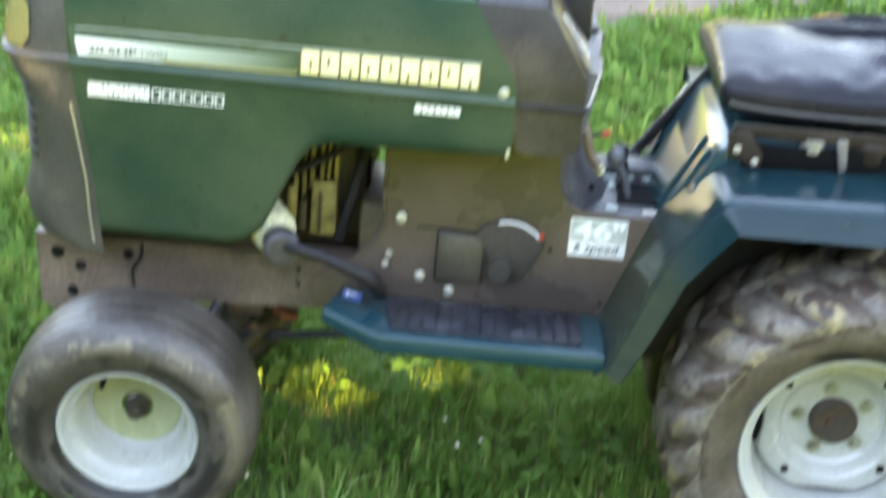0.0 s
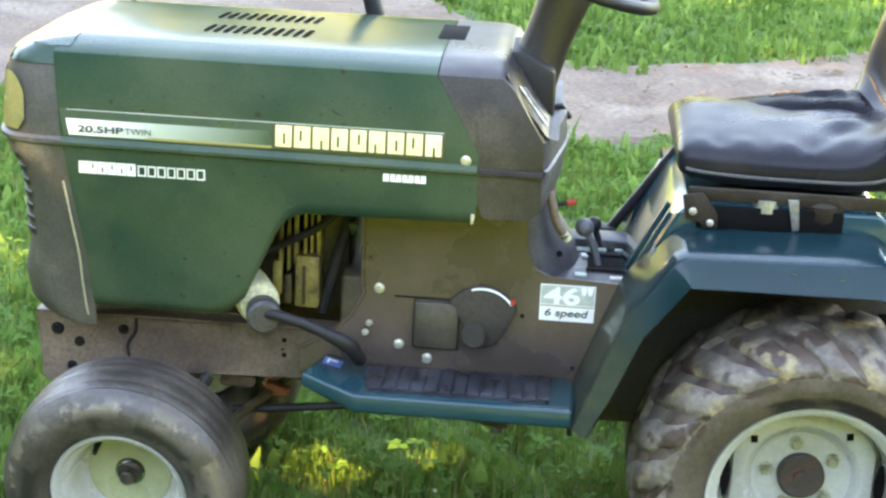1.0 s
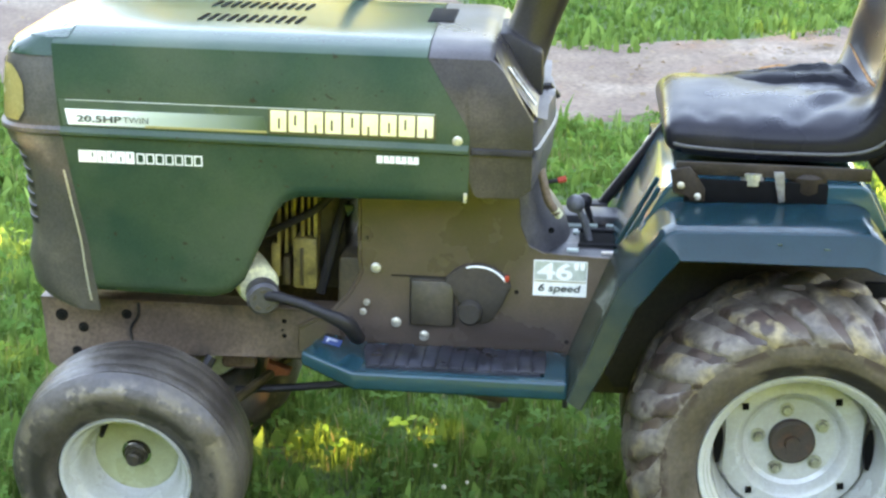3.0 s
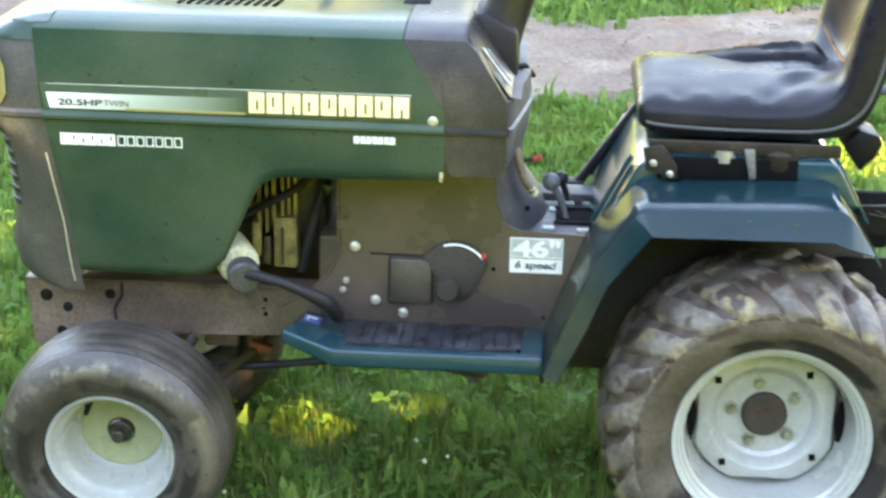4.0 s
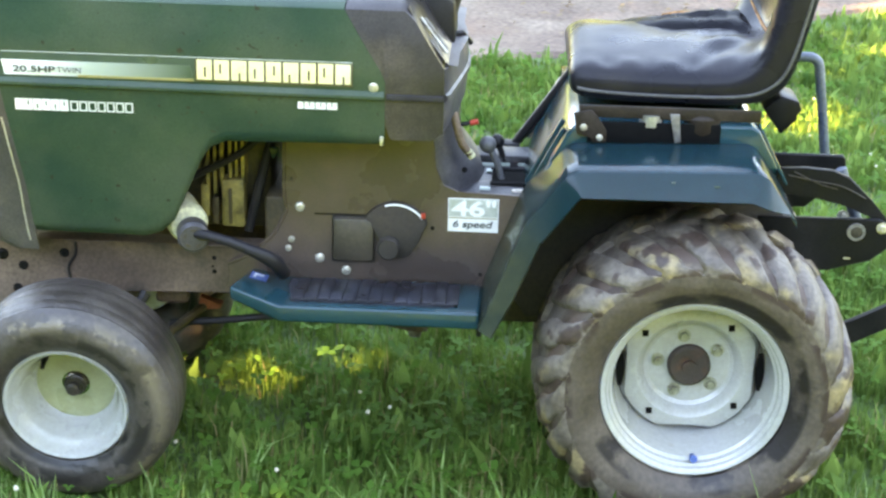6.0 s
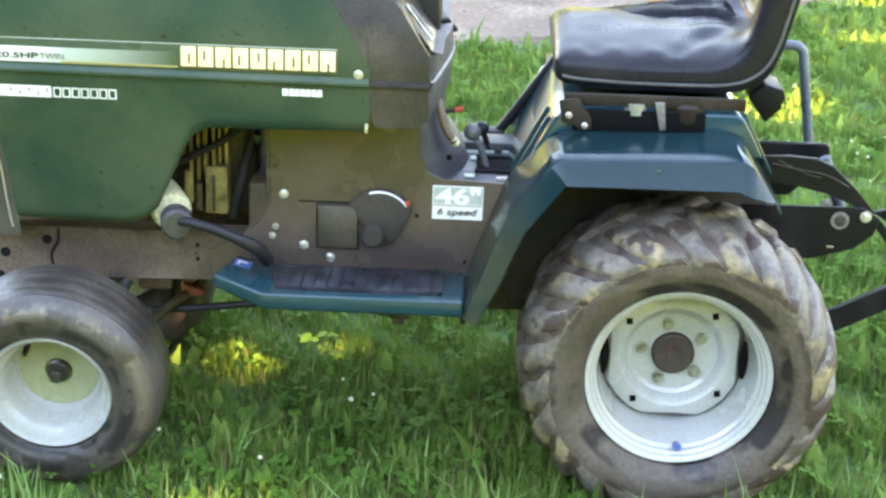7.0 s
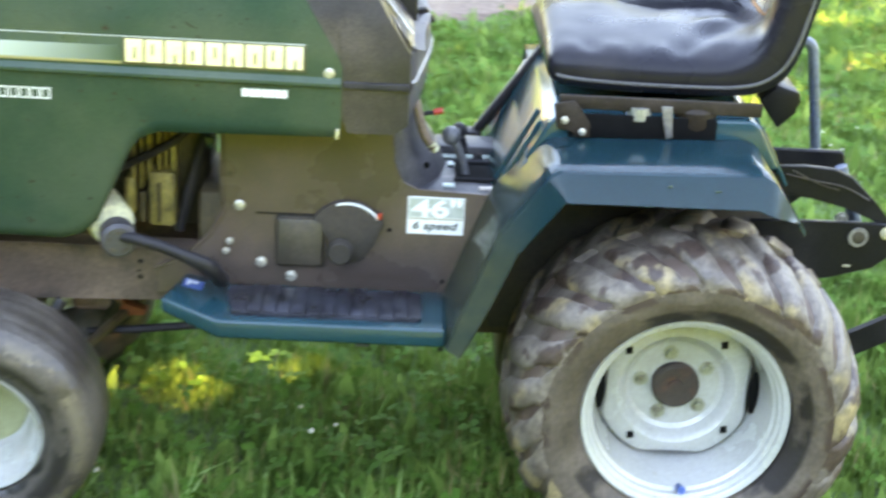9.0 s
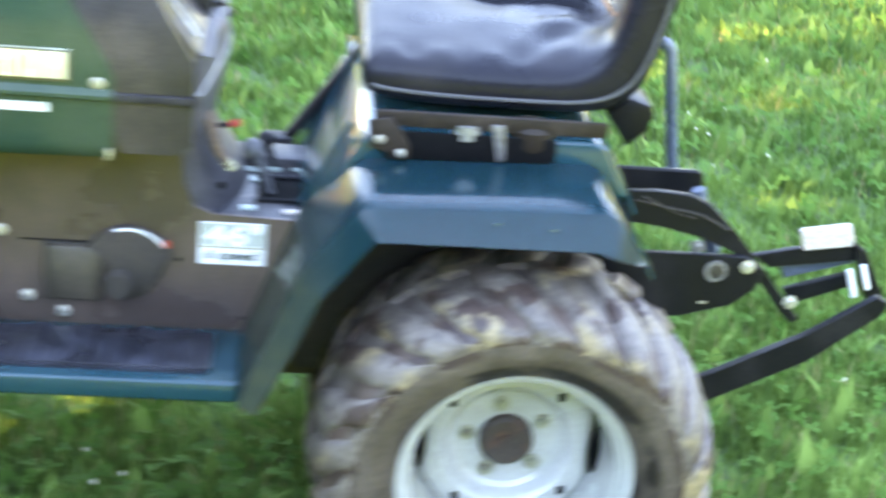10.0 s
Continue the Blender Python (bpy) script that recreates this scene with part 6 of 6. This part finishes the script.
rw = rear_wheel()
rw.matrix_world = pose(0, 0, 0.28)
far = copy_thing(rw, Matrix.Translation((0, 2 * C, 0.28)) @ pose(0, 0, 0, 0, 0, 180))
fw = front_wheel()
fw.matrix_world = pose(-1.13, -0.452, 0.189, 6.5, 0, 0)
far = copy_thing(fw, pose(-1.13, flip(-0.452), 0.189, -6.5, 0, 180))

# -- hitch at the rear --
hitch = part("rear_hitch", prism([(0.12, 0.525), (0.205, 0.527), (0.345, 0.528), (0.378, 0.508), (0.368, 0.475), (0.335, 0.447), (0.26, 0.425), (0.12, 0.415)], -0.226, -0.216, 0.002, 1), M_HITCH, tractor, "black painted steel rear hitch with arms")
part("side_plate", prism([(0.12, 0.50), (0.27, 0.50), (0.29, 0.48), (0.26, 0.45), (0.12, 0.44)], 0.06, 0.07, 0.002, 1), M_HITCH, hitch)
part("upper_arm", prism([(0.15, 0.617), (0.20, 0.619), (0.252, 0.616), (0.284, 0.603), (0.33, 0.559), (0.382, 0.50), (0.448, 0.424), (0.435, 0.415), (0.416, 0.434), (0.36, 0.502), (0.328, 0.531), (0.276, 0.55), (0.215, 0.564), (0.15, 0.57)], -0.215, -0.203, 0.002, 1), M_HITCH, hitch, "black bent steel arm")
part("upper_plate", prism([(0.15, 0.615), (0.286, 0.615), (0.293, 0.61), (0.296, 0.585), (0.288, 0.578), (0.16, 0.575)], -0.115, -0.105, 0.003, 1), M_HITCH, hitch)
part("pivot_ring", spin([(0.011, -0.2295), (0.0165, -0.2295), (0.017, -0.226)], pose(0.303, 0, 0.503), 28), M_ARMRING, hitch, "dull steel pivot bush")
part("pivot_pin", disc_bolt(0.303, -0.226, 0.503, 0.0105, 0.003), M_HUB, hitch)
for x, z, y, r in ((0.350, 0.512, -0.226, 0.0075), (0.428, 0.453, -0.216, 0.0075), (0.288, 0.512, -0.165, 0.008)):
    part("bolt", hexhead(x, y, z, r, 0.008), M_ZINC, hitch)
part("slot_mark", box((0.285, -0.2275, 0.449), (0.297, -0.2255, 0.452), 0.0), M_ZINC, hitch)
part("lift_rod", tube([(0.278, -0.15, 0.60), (0.295, -0.15, 0.555), (0.318, -0.15, 0.50)], 0.011, 10), M_BAR, hitch, "blue-grey lift rod")
part("top_link", prism([(0.388, 0.486), (0.457, 0.501), (0.545, 0.511), (0.572, 0.489), (0.471, 0.476), (0.418, 0.466)], -0.126, -0.114, 0.002, 1), M_HITCH, hitch)
part("link_face", prism([(0.436, 0.473), (0.548, 0.498), (0.557, 0.474), (0.45, 0.441)], -0.108, -0.100, 0.002, 1), M_BAR, hitch, "blue-grey steel plate")
part("mid_link", prism([(0.446, 0.431), (0.552, 0.467), (0.560, 0.444), (0.460, 0.404)], -0.126, -0.114, 0.002, 1), M_HITCH, hitch)
part("end_plate", prism([(0.540, 0.522), (0.562, 0.508), (0.606, 0.43), (0.588, 0.414), (0.562, 0.447), (0.55, 0.49)], -0.138, -0.127, 0.002, 1), M_HITCH, hitch)
part("label_tape", prism([(0.455, 0.533), (0.533, 0.547), (0.546, 0.512), (0.466, 0.499)], -0.13, -0.118, 0.002, 1), M_TAPE, hitch, "beige taped label")
part("pin", tube([(0.538, -0.144, 0.478), (0.554, -0.144, 0.434)], 0.005, 8), M_WHITE, hitch, "bright pin")
part("pin", tube([(0.558, -0.144, 0.487), (0.573, -0.144, 0.448)], 0.0045, 8), M_WHITE, hitch, "bright pin")
part("draft_arm", prism([(0.20, 0.27), (0.32, 0.325), (0.46, 0.40), (0.56, 0.472), (0.58, 0.462), (0.572, 0.44), (0.47, 0.355), (0.33, 0.282), (0.20, 0.23)], -0.222, -0.208, 0.002, 1), M_HITCH, hitch, "black lower draft arm")
part("wire", tube(bend([(0.17, -0.219, 0.606), (0.215, -0.219, 0.597), (0.27, -0.219, 0.589), (0.315, -0.219, 0.566)], 0.02, 4), 0.0013, 6), M_HUB, hitch, "thin grey wire")
part("wire", tube(bend([(0.18, -0.219, 0.613), (0.23, -0.219, 0.589), (0.262, -0.219, 0.582)], 0.02, 4), 0.0011, 6), M_HUB, hitch)
part("cross_bar", box((0.15, -0.2, 0.46), (0.2, 0.062, 0.51), 0.003), M_HITCH, hitch)
part("hoop_bar", tube(bend([(0.20, 0.06, 0.76), (0.255, 0.06, 0.76), (0.290, 0.06, 0.545)], 0.022, 6), 0.0098, 12), M_BAR, tractor, "blue-grey bent steel bar")
